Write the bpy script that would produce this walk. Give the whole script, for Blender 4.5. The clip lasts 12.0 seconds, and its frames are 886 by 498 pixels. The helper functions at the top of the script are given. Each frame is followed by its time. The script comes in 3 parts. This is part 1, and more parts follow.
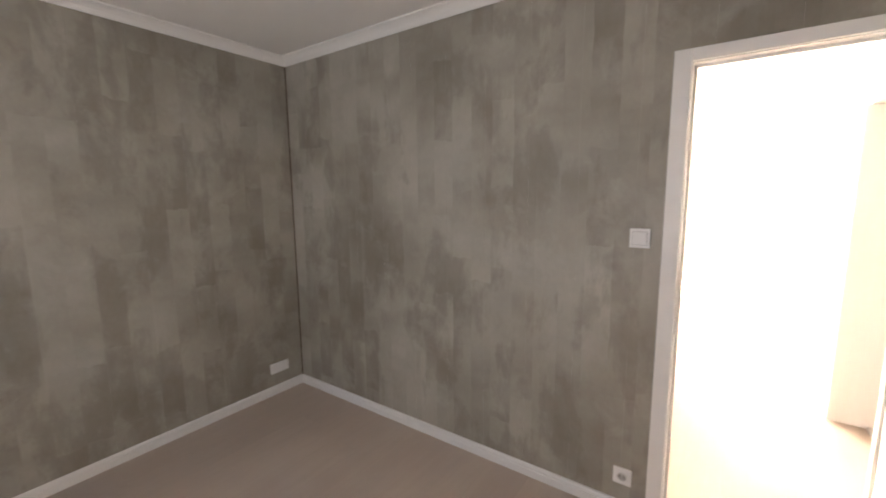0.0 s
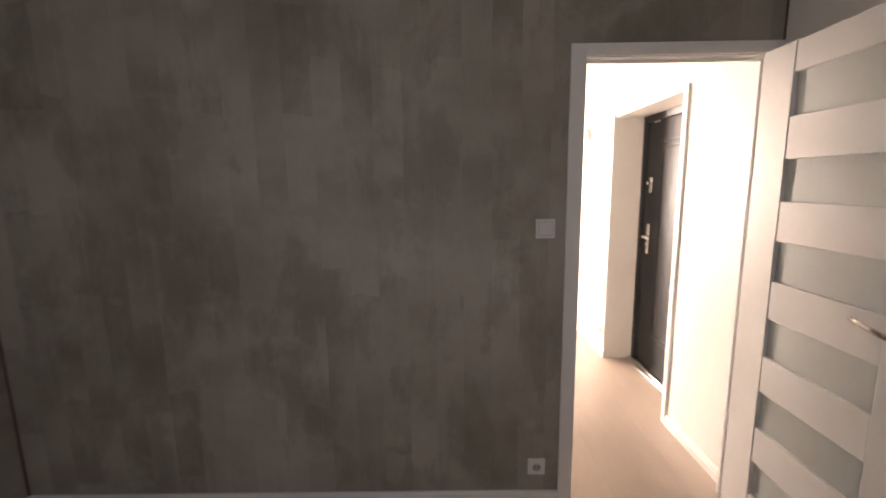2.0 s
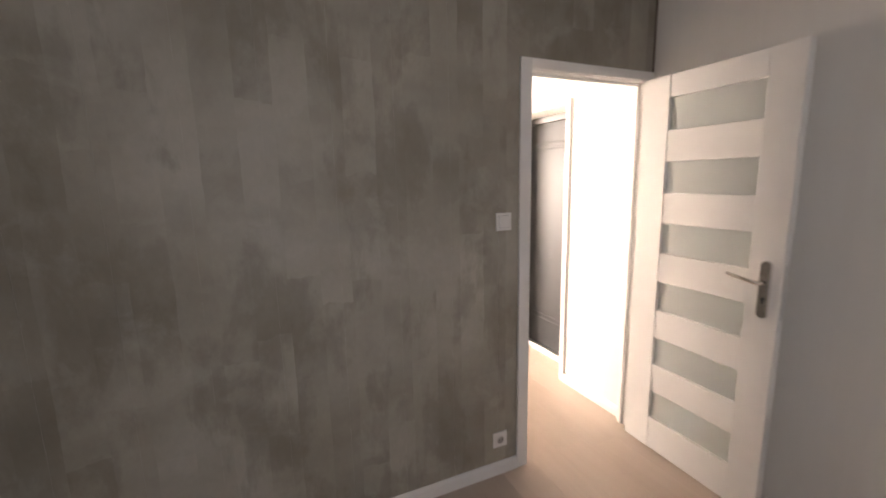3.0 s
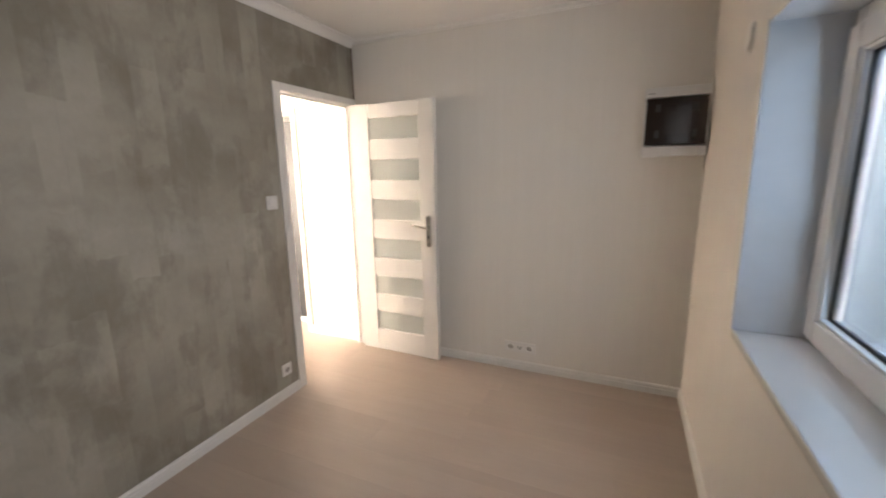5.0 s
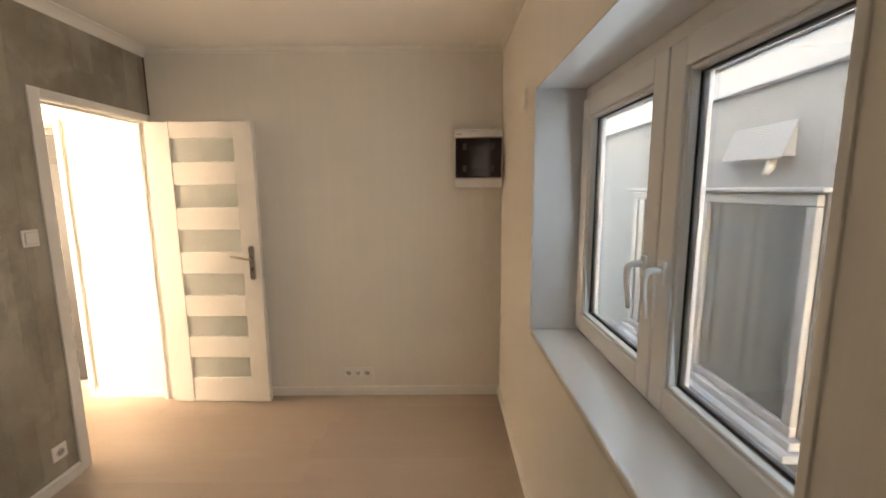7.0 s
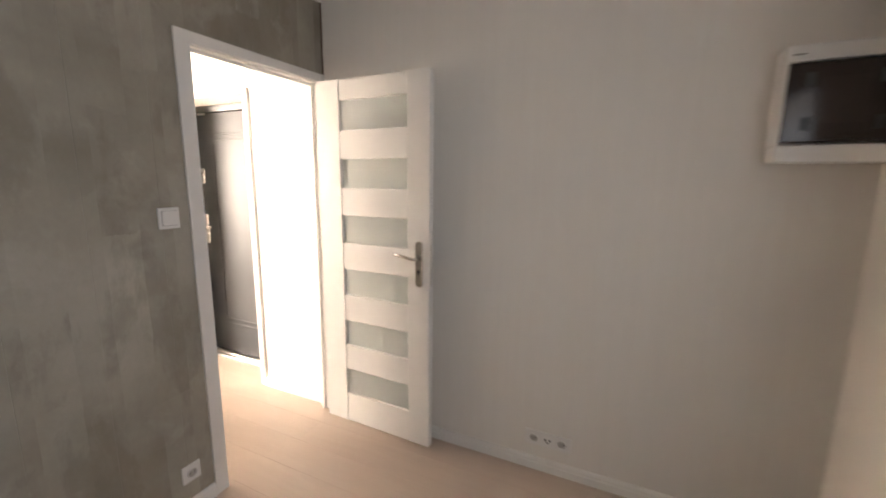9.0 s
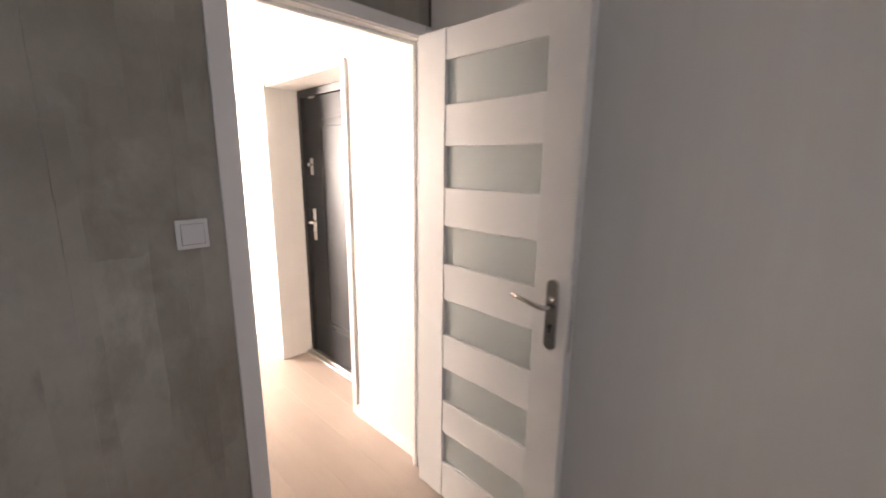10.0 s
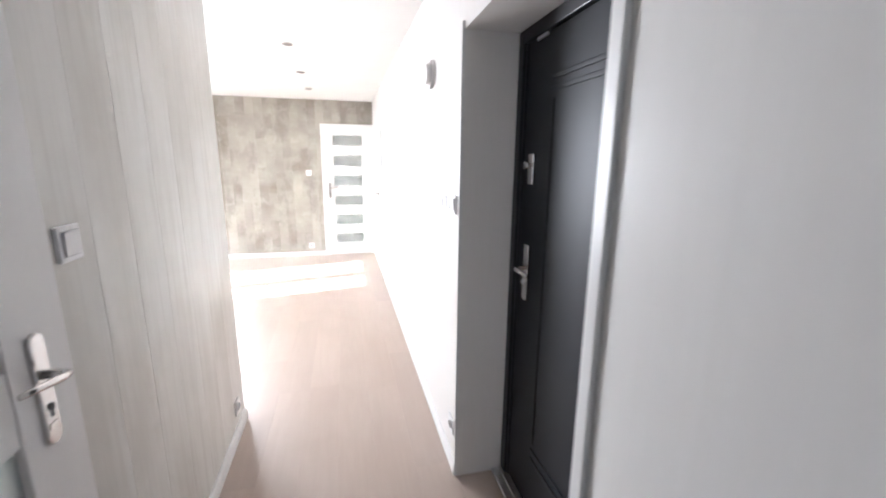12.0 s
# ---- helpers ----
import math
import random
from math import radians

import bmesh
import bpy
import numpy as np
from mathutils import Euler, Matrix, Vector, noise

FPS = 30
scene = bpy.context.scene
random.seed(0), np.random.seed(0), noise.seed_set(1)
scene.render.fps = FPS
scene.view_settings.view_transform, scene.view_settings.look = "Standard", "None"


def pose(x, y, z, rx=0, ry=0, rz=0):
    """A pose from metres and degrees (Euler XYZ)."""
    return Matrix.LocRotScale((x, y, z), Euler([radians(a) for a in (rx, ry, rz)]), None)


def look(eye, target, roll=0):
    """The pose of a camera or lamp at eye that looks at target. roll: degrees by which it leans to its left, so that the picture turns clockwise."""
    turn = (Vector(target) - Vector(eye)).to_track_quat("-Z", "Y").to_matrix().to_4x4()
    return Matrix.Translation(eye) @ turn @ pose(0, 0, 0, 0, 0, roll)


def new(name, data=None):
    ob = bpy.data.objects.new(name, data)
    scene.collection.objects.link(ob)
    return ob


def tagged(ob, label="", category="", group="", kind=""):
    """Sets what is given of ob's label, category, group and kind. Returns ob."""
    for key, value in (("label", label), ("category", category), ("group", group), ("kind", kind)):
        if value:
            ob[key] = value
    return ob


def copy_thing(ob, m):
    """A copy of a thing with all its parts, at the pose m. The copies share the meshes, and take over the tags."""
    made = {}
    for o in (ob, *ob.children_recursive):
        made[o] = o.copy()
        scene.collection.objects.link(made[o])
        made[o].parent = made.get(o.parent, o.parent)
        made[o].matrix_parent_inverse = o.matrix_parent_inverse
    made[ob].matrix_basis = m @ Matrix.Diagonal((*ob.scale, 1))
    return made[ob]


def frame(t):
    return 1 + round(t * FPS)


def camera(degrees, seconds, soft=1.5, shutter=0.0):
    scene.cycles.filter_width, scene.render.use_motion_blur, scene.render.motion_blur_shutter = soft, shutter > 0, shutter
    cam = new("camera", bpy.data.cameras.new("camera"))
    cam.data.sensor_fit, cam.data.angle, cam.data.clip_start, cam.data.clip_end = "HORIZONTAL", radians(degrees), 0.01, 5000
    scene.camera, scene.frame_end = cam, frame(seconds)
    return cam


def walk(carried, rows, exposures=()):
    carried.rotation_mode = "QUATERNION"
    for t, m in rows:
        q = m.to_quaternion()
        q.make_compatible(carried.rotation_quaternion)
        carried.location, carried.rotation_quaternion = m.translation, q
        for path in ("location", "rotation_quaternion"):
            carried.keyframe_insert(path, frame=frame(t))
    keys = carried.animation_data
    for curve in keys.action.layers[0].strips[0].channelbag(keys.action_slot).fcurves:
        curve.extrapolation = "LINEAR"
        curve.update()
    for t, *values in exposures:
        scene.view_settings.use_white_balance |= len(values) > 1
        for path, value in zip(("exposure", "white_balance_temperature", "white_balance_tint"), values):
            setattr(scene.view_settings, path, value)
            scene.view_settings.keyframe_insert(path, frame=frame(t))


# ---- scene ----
cam = camera(94.7, 12.0, soft=1.8, shutter=0.4)
PATH = [
    (0, (0.566, 0.535, 1.541), (-0.576, 2.153, 1.265), -0.5),
    (0.5, (0.539, 0.581, 1.529), (-0.401, 2.322, 1.242), -0.4),
    (1, (0.435, 0.661, 1.534), (-0.276, 2.506, 1.237), -0.5),
    (1.5, (0.116, 0.669, 1.524), (-0.243, 2.614, 1.227), -0.2),
    (2, (-0.186, 0.705, 1.53), (-0.198, 2.68, 1.219), -0.9),
    (2.5, (-0.51, 0.829, 1.53), (-0.075, 2.757, 1.223), -0.8),
    (3, (-0.81, 0.813, 1.536), (-0.007, 2.614, 1.204), -1.2),
    (3.2, (-0.971, 0.775, 1.543), (0.007, 2.486, 1.203), -1.1),
    (4.8, (-1.639, 0.456, 1.535), (0.087, 1.39, 1.146), -1.3),
    (5, (-1.696, 0.421, 1.53), (0.096, 1.218, 1.142), -1.1),
    (5.5, (-1.754, 0.404, 1.546), (0.137, 0.944, 1.181), -0.8),
    (6, (-1.772, 0.418, 1.55), (0.178, 0.71, 1.216), -0.5),
    (6.5, (-1.776, 0.419, 1.557), (0.201, 0.473, 1.259), -0.4),
    (6.7, (-1.777, 0.417, 1.558), (0.203, 0.413, 1.271), -0.5),
    (8.3, (-1.304, 0.54, 1.542), (0.636, 0.905, 1.223), 0.5),
    (8.5, (-1.173, 0.573, 1.53), (0.734, 1.076, 1.197), 0.5),
    (9, (-0.763, 0.762, 1.507), (1.018, 1.605, 1.164), 0.6),
    (9.5, (-0.396, 0.942, 1.52), (1.212, 2.067, 1.131), 0.6),
    (10, (-0.079, 1.147, 1.545), (1.326, 2.509, 1.128), 0.6),
    (10.5, (0.16, 1.471, 1.542), (1.336, 3.033, 1.125), 0.6),
    (11, (0.441, 1.779, 1.538), (1.332, 3.519, 1.118), 0.5),
    (11.5, (0.603, 2.048, 1.539), (1.273, 3.885, 1.116), 0.6),
    (12, (0.709, 2.435, 1.528), (1.172, 4.335, 1.109), 0.6),
]
EXPOSURES = [
    (0.0, 5.95, 6800, 17), (0.5, 5.25, 6850, 17), (1.0, 4.70, 6850, 18), (1.5, 4.60, 6900, 20), (2.0, 4.65, 6900, 21), (2.5, 4.90, 6800, 20), (3.0, 5.20, 6800, 19),
    (4.8, 5.70, 6500, 14), (5.2, 5.70, 7900, 16), (5.5, 5.70, 9200, 18), (6.7, 5.55, 9100, 17), (8.3, 5.65, 8600, 16), (8.8, 5.50, 7200, 15), (9.5, 5.30, 6550, 16),
    (10.0, 5.00, 6450, 19), (10.5, 4.75, 6450, 21), (11.0, 4.32, 6150, 19), (11.5, 3.70, 5450, 12), (12.0, 3.15, 5050, 10),
]
walk(cam, [(t, look(eye, target, roll)) for t, eye, target, roll in PATH], EXPOSURES)

# ---- light ----
SUN_WAY = Vector((1.0, 0.215, -0.43)).normalized()
world = bpy.data.worlds.new("sky")
scene.world = world
world.use_nodes = True
sky = world.node_tree.nodes.new("ShaderNodeTexSky")
sky.sky_type = "NISHITA"
sky.sun_disc = False
sky.sun_elevation = radians(23.0)
sky.sun_rotation = radians(257.0)
world.node_tree.nodes["Background"].inputs["Strength"].default_value = 0.085
world.node_tree.links.new(sky.outputs["Color"], world.node_tree.nodes["Background"].inputs["Color"])

sun = new("sun", bpy.data.lights.new("sun", "SUN"))
sun.data.energy = 5.0
sun.data.angle = radians(0.5)
sun.data.color = (1.0, 0.89, 0.74)
sun.matrix_world = look((-8, 5, 6), Vector((-8, 5, 6)) + SUN_WAY)


def area_lamp(name, width, height, watts, eye, target, spread=180.0, colour=(1.0, 0.87, 0.73)):
    """An added area lamp set in or just inside a window's opening."""
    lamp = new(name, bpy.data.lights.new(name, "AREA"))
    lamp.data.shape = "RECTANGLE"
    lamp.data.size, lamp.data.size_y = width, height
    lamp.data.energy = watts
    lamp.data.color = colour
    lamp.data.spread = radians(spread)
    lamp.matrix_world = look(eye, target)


area_lamp("skylight_west", 1.10, 1.28, 5, (-3.99, 7.0, 1.55), (0, 7.0, 1.50))
# Added beam, narrowed and turned towards the hall mouth.
area_lamp("hall_fill", 1.75, 1.65, 13, (-2.18, 9.10, 1.48), (-0.95, 5, 1.30), 66.0)
# Two added fills: warm for the room, blue for reveal and sill.
area_lamp("room_fill", 1.42, 1.06, 0.21, (-0.584, -0.004, 1.445), (-0.584, 1.0, 1.445), 172.0, (1.0, 0.95, 0.89))
area_lamp("reveal_fill", 1.40, 1.00, 0.085, (-0.589, -0.196, 1.445), (-0.589, 1.0, 1.345), 174.0, (0.50, 0.74, 1.0))


# ---- materials ----
def material(name, colour, rough=0.5, metal=0.0, spec=0.5):
    m = bpy.data.materials.new(name)
    m.use_nodes = True
    b = m.node_tree.nodes["Principled BSDF"]
    b.inputs["Base Color"].default_value = (*colour, 1)
    b.inputs["Roughness"].default_value = rough
    b.inputs["Metallic"].default_value = metal
    b.inputs["Specular IOR Level"].default_value = spec
    return m


def coords(m, scale, shift=0.0):
    """World-sized coordinates, scaled per axis, shifted per piece by its random number."""
    nt = m.node_tree
    tc = nt.nodes.new("ShaderNodeTexCoord")
    mp = nt.nodes.new("ShaderNodeMapping")
    mp.inputs["Scale"].default_value = scale
    nt.links.new(tc.outputs["Object"], mp.inputs["Vector"])
    if shift:
        info = nt.nodes.new("ShaderNodeObjectInfo")
        mul = nt.nodes.new("ShaderNodeMath")
        mul.operation = "MULTIPLY"
        mul.inputs[1].default_value = shift
        nt.links.new(info.outputs["Random"], mul.inputs[0])
        nt.links.new(mul.outputs[0], mp.inputs["Location"])
    return mp.outputs["Vector"]


def noise_node(m, vec, scale, detail=4.0, rough=0.55, dist=0.0):
    n = m.node_tree.nodes.new("ShaderNodeTexNoise")
    n.inputs["Scale"].default_value = scale
    n.inputs["Detail"].default_value = detail
    n.inputs["Roughness"].default_value = rough
    n.inputs["Distortion"].default_value = dist
    m.node_tree.links.new(vec, n.inputs["Vector"])
    return n.outputs["Fac"]


def ramp(m, fac, stops):
    r = m.node_tree.nodes.new("ShaderNodeValToRGB")
    els = r.color_ramp.elements
    while len(els) < len(stops):
        els.new(0.5)
    for e, (p, c) in zip(els, stops):
        e.position = p
        e.color = (*c, 1) if len(c) == 3 else c
    m.node_tree.links.new(fac, r.inputs["Fac"])
    return r.outputs["Color"]


def mix(m, a, b, fac, kind="MIX"):
    n = m.node_tree.nodes.new("ShaderNodeMix")
    n.data_type = "RGBA"
    n.blend_type = kind
    for sock, v in ((n.inputs[6], a), (n.inputs[7], b), (n.inputs[0], fac)):
        if isinstance(v, (int, float)):
            sock.default_value = v
        elif isinstance(v, tuple):
            sock.default_value = (*v, 1)
        else:
            m.node_tree.links.new(v, sock)
    return n.outputs[2]


def finish(m, colour=None, bump=None, strength=0.2, depth=0.002, rough=None, rough_range=(0.4, 0.6)):
    nt = m.node_tree
    b = nt.nodes["Principled BSDF"]
    if colour is not None:
        nt.links.new(colour, b.inputs["Base Color"])
    if bump is not None:
        n = nt.nodes.new("ShaderNodeBump")
        n.inputs["Strength"].default_value = strength
        n.inputs["Distance"].default_value = depth
        nt.links.new(bump, n.inputs["Height"])
        nt.links.new(n.outputs["Normal"], b.inputs["Normal"])
    if rough is not None:
        n = nt.nodes.new("ShaderNodeMapRange")
        n.inputs["To Min"].default_value, n.inputs["To Max"].default_value = rough_range
        nt.links.new(rough, n.inputs["Value"])
        nt.links.new(n.outputs["Result"], b.inputs["Roughness"])
    return m


def concrete_panel():
    """Printed board-marked concrete: upright boards of changing tone, broken into blocks, with clouds, brown stains and fine grain."""
    m = material("concrete_decor_panel", (0.36, 0.335, 0.295), 0.48, 0.0, 0.3)
    nt = m.node_tree
    xyz = nt.nodes.new("ShaderNodeSeparateXYZ")
    nt.links.new(coords(m, (1, 1, 1)), xyz.inputs[0])

    def sums(op, a, b=0.0):
        n = nt.nodes.new("ShaderNodeMath")
        n.operation = op
        for sock, v in zip(n.inputs, (a, b)):
            if isinstance(v, (int, float)):
                sock.default_value = v
            else:
                nt.links.new(v, sock)
        return n.outputs[0]

    def joined(x, y, z=0.0):
        n = nt.nodes.new("ShaderNodeCombineXYZ")
        for sock, v in zip(n.inputs, (x, y, z)):
            if isinstance(v, (int, float)):
                sock.default_value = v
            else:
                nt.links.new(v, sock)
        return n.outputs[0]

    def chance(vec):
        n = nt.nodes.new("ShaderNodeTexWhiteNoise")
        n.noise_dimensions = "3D"
        nt.links.new(vec, n.inputs["Vector"])
        return n.outputs["Value"]

    along = sums("ADD", xyz.outputs["X"], xyz.outputs["Y"])
    ragged = noise_node(m, coords(m, (1, 1, 1)), 7.0, 4, 0.6)
    edge = sums("ADD", along, sums("MULTIPLY", ragged, 0.018))
    board = sums("FLOOR", sums("MULTIPLY", edge, 8.0))
    board_tone = chance(joined(board, 3.0))
    lift = sums("ADD", sums("MULTIPLY", board_tone, 0.9), sums("ADD", xyz.outputs["Z"], sums("MULTIPLY", ragged, 0.10)))
    block_tone = chance(joined(board, sums("FLOOR", sums("MULTIPLY", lift, 2.3)), 5.0))
    drift = noise_node(m, joined(sums("MULTIPLY", board, 7.31), sums("MULTIPLY", xyz.outputs["Z"], 2.4)), 1.0, 3, 0.55)
    cloud = noise_node(m, coords(m, (1, 1, 0.85)), 1.5, 5, 0.55, 0.25)
    base = ramp(m, cloud, [(0.30, (0.300, 0.274, 0.232)), (0.46, (0.375, 0.350, 0.302)), (0.60, (0.440, 0.416, 0.364)), (0.74, (0.480, 0.456, 0.402))])
    base = mix(m, base, ramp(m, board_tone, [(0.0, (0.90, 0.895, 0.885)), (1.0, (1.06, 1.06, 1.06))]), 0.6, "MULTIPLY")
    base = mix(m, base, ramp(m, block_tone, [(0.0, (0.84, 0.83, 0.81)), (0.5, (0.99, 0.99, 0.985)), (1.0, (1.07, 1.07, 1.07))]), 0.45, "MULTIPLY")
    base = mix(m, base, ramp(m, drift, [(0.30, (0.74, 0.72, 0.69)), (0.50, (1.0, 1.0, 1.0)), (0.72, (1.12, 1.12, 1.12))]), 0.8, "MULTIPLY")
    stain = noise_node(m, coords(m, (1.5, 1.5, 0.7)), 2.6, 7, 0.62, 0.2)
    stain = sums("MULTIPLY", sums("ADD", stain, sums("MULTIPLY", block_tone, -0.10)), 1.0)
    base = mix(m, base, (0.200, 0.176, 0.142), ramp(m, stain, [(0.46, (0, 0, 0)), (0.53, (0.34, 0.34, 0.34)), (0.72, (0.62, 0.62, 0.62))]))
    pale = noise_node(m, coords(m, (1, 1, 1)), 4.2, 5, 0.6, 0.4)
    base = mix(m, base, (0.50, 0.478, 0.43), ramp(m, pale, [(0.55, (0, 0, 0)), (0.68, (0.38, 0.38, 0.38))]))
    grain = noise_node(m, coords(m, (1, 1, 0.6)), 60, 5, 0.65)
    base = mix(m, base, ramp(m, grain, [(0.3, (0.86, 0.86, 0.86)), (0.7, (1.0, 1.0, 1.0))]), 0.5, "MULTIPLY")
    return finish(m, base, grain, 0.05, 0.001)


def linen_panel():
    """Off-white satin panels with a faint vertical weave."""
    m = material("white_linen_panel", (0.82, 0.80, 0.765), 0.42, 0.0, 0.14)
    fine = noise_node(m, coords(m, (55, 55, 2.0), 2.0), 3.0, 3, 0.6)
    streak = noise_node(m, coords(m, (9, 9, 0.35), 5.0), 2.0, 3, 0.5)
    base = mix(m, (0.80, 0.775, 0.74), (0.845, 0.825, 0.795), fine)
    base = mix(m, base, (0.775, 0.748, 0.71), ramp(m, streak, [(0.35, (0, 0, 0)), (0.7, (0.30, 0.30, 0.30))]))
    return finish(m, base, fine, 0.05, 0.0005)


def whitewashed_panel():
    """Pale greige panels: soft clouds, faint upright brush lines."""
    m = material("whitewashed_decor_panel", (0.69, 0.675, 0.635), 0.24, 0.0, 0.35)
    cloud = noise_node(m, coords(m, (1, 1, 0.6), 0.3), 2.2, 5, 0.55, 0.2)
    brush = noise_node(m, coords(m, (16, 16, 0.8), 3.0), 2.2, 4, 0.55)
    base = ramp(m, cloud, [(0.32, (0.62, 0.60, 0.55)), (0.5, (0.71, 0.695, 0.65)), (0.7, (0.765, 0.755, 0.72))])
    base = mix(m, base, (0.53, 0.505, 0.462), ramp(m, brush, [(0.45, (0, 0, 0)), (0.75, (0.38, 0.38, 0.38))]))
    return finish(m, base, brush, 0.04, 0.0005)


def laminate():
    m = material("pale_oak_laminate", (0.5, 0.42, 0.35), 0.38)
    v = coords(m, (6, 0.5, 6), 9.0)
    grain = noise_node(m, v, 4.0, 6, 0.6, 0.6)
    broad = noise_node(m, coords(m, (1, 0.5, 1), 4.0), 3.2, 3)
    base = ramp(m, grain, [(0.3, (0.492, 0.408, 0.345)), (0.5, (0.510, 0.426, 0.363)), (0.72, (0.528, 0.444, 0.381))])
    base = mix(m, base, (0.46, 0.37, 0.31), ramp(m, broad, [(0.42, (0, 0, 0)), (0.75, (0.55, 0.55, 0.55))]))
    info = m.node_tree.nodes.new("ShaderNodeObjectInfo")
    tone = ramp(m, info.outputs["Random"], [(0.0, (0.95, 0.945, 0.94)), (1.0, (1.03, 1.02, 1.01))])
    base = mix(m, base, tone, 1.0, "MULTIPLY")
    return finish(m, base, grain, 0.03, 0.0006, grain, (0.36, 0.44))


def plaster(name, colour, scale=30.0, rough=0.7, strength=0.12):
    m = material(name, colour, rough)
    n = noise_node(m, coords(m, (1, 1, 1)), scale, 5)
    w = noise_node(m, coords(m, (1, 1, 1)), 1.4, 3)
    base = mix(m, tuple(c * 0.93 for c in colour), tuple(min(1.0, c * 1.04) for c in colour), w)
    return finish(m, base, n, strength, 0.002)


def satin(name, colour, rough=0.35, metal=0.0):
    m = material(name, colour, rough, metal)
    n = noise_node(m, coords(m, (1, 1, 1)), 14, 3)
    w = noise_node(m, coords(m, (1, 1, 1)), 220, 2)
    base = mix(m, tuple(c * 0.97 for c in colour), tuple(min(1.0, c * 1.02) for c in colour), n)
    return finish(m, base, w, 0.03, 0.0004, n, (rough * 0.98, rough * 1.04))


def glass(name, tint, rough, through_part=1.0):
    m = material(name, tint, rough)
    b = m.node_tree.nodes["Principled BSDF"]
    b.inputs["Transmission Weight"].default_value = through_part
    b.inputs["IOR"].default_value = 1.45
    return m


CONCRETE = concrete_panel()
WHITEWASH = whitewashed_panel()
LINEN = linen_panel()
LAMINATE = laminate()
CEILING = plaster("white_ceiling_paint", (0.87, 0.86, 0.84), 60, 0.6, 0.05)
PLASTER = plaster("wall_plaster", (0.72, 0.70, 0.67))
# Neighbour's white wall and fascia, coloured darker to offset the overbright alley light.
RENDERED = plaster("rough_darkened_render", (0.25, 0.256, 0.256), 45, 0.85, 0.5)
FASCIA = satin("darkened_painted_metal", (0.34, 0.35, 0.36), 0.5)
SLAB = plaster("grey_screed", (0.30, 0.29, 0.28), 20)
DIRT = plaster("alley_ground", (0.22, 0.21, 0.19), 12, 0.9, 0.6)
DOOR_WHITE = satin("white_door_foil", (0.82, 0.81, 0.795), 0.38)
TRIM_WHITE = satin("white_trim", (0.80, 0.79, 0.775), 0.4)
PVC = satin("white_pvc_profile", (0.80, 0.80, 0.80), 0.28)
REVEAL = satin("white_reveal_panel", (0.80, 0.81, 0.83), 0.14)
SILL_WHITE = satin("glossy_sill_board", (0.83, 0.83, 0.83), 0.16)
WELL_SHADE = satin("shaded_socket_well", (0.42, 0.40, 0.385), 0.4)
SWITCH_WHITE = satin("white_switch_plastic", (0.82, 0.81, 0.80), 0.3)
DARK_HOLE = satin("dark_recess", (0.03, 0.03, 0.03), 0.6)
NICKEL = satin("satin_nickel", (0.62, 0.60, 0.58), 0.19, 1.0)
STEEL = satin("brushed_aluminium", (0.72, 0.71, 0.70), 0.35, 1.0)
ANTHRACITE = satin("anthracite_door_skin", (0.016, 0.018, 0.021), 0.48)
ANTHRACITE.node_tree.nodes["Principled BSDF"].inputs["Specular IOR Level"].default_value = 0.22
BLACK_FRAME = satin("black_door_frame", (0.012, 0.012, 0.013), 0.4)
GASKET = satin("black_rubber", (0.015, 0.015, 0.016), 0.6)
BROWN_STRIP = satin("brown_corner_strip", (0.10, 0.055, 0.035), 0.5)
SMOKED = satin("smoked_plastic", (0.022, 0.012, 0.010), 0.12)
FIELD_DARK = satin("smoked_inner_field", (0.027, 0.016, 0.014), 0.14)
RECESS_BLACK = satin("black_recess", (0.004, 0.003, 0.003), 0.3)
BREAKER = satin("breaker_grey", (0.06, 0.045, 0.04), 0.4)
FROSTED = glass("frosted_door_glass", (0.84, 0.88, 0.86), 0.55, 0.66)
CLEAR = glass("clear_glass", (0.97, 0.985, 0.99), 0.0)
CURTAIN = plaster("grey_net_curtain", (0.28, 0.30, 0.29), 80, 0.9, 0.2)
ROOFING = plaster("grey_roofing", (0.25, 0.25, 0.26), 15)
# White outer PVC, its colour lowered against the same alley light.
OUTER_PVC = satin("darkened_outer_pvc", (0.34, 0.345, 0.35), 0.45)
PRINT_GREY = satin("grey_print", (0.25, 0.24, 0.24), 0.5)


# ---- building blocks ----
def link(name, bm, mat, parent=None, label="", smooth=False):
    me = bpy.data.meshes.new(name)
    bmesh.ops.recalc_face_normals(bm, faces=bm.faces)
    if smooth:
        for f in bm.faces:
            f.smooth = True
    bm.to_mesh(me)
    bm.free()
    for mm in mat if isinstance(mat, (list, tuple)) else (mat,):
        me.materials.append(mm)
    ob = new(name, me)
    if parent is not None:
        ob.parent = parent
    if label:
        ob["label"] = label
    return ob


def part(name, bm, mat, parent, label="", smooth=False):
    return link(name, bm, mat, parent, label, smooth)


def empty(name, m=None):
    ob = new(name)
    if m is not None:
        ob.matrix_basis = m
    return ob


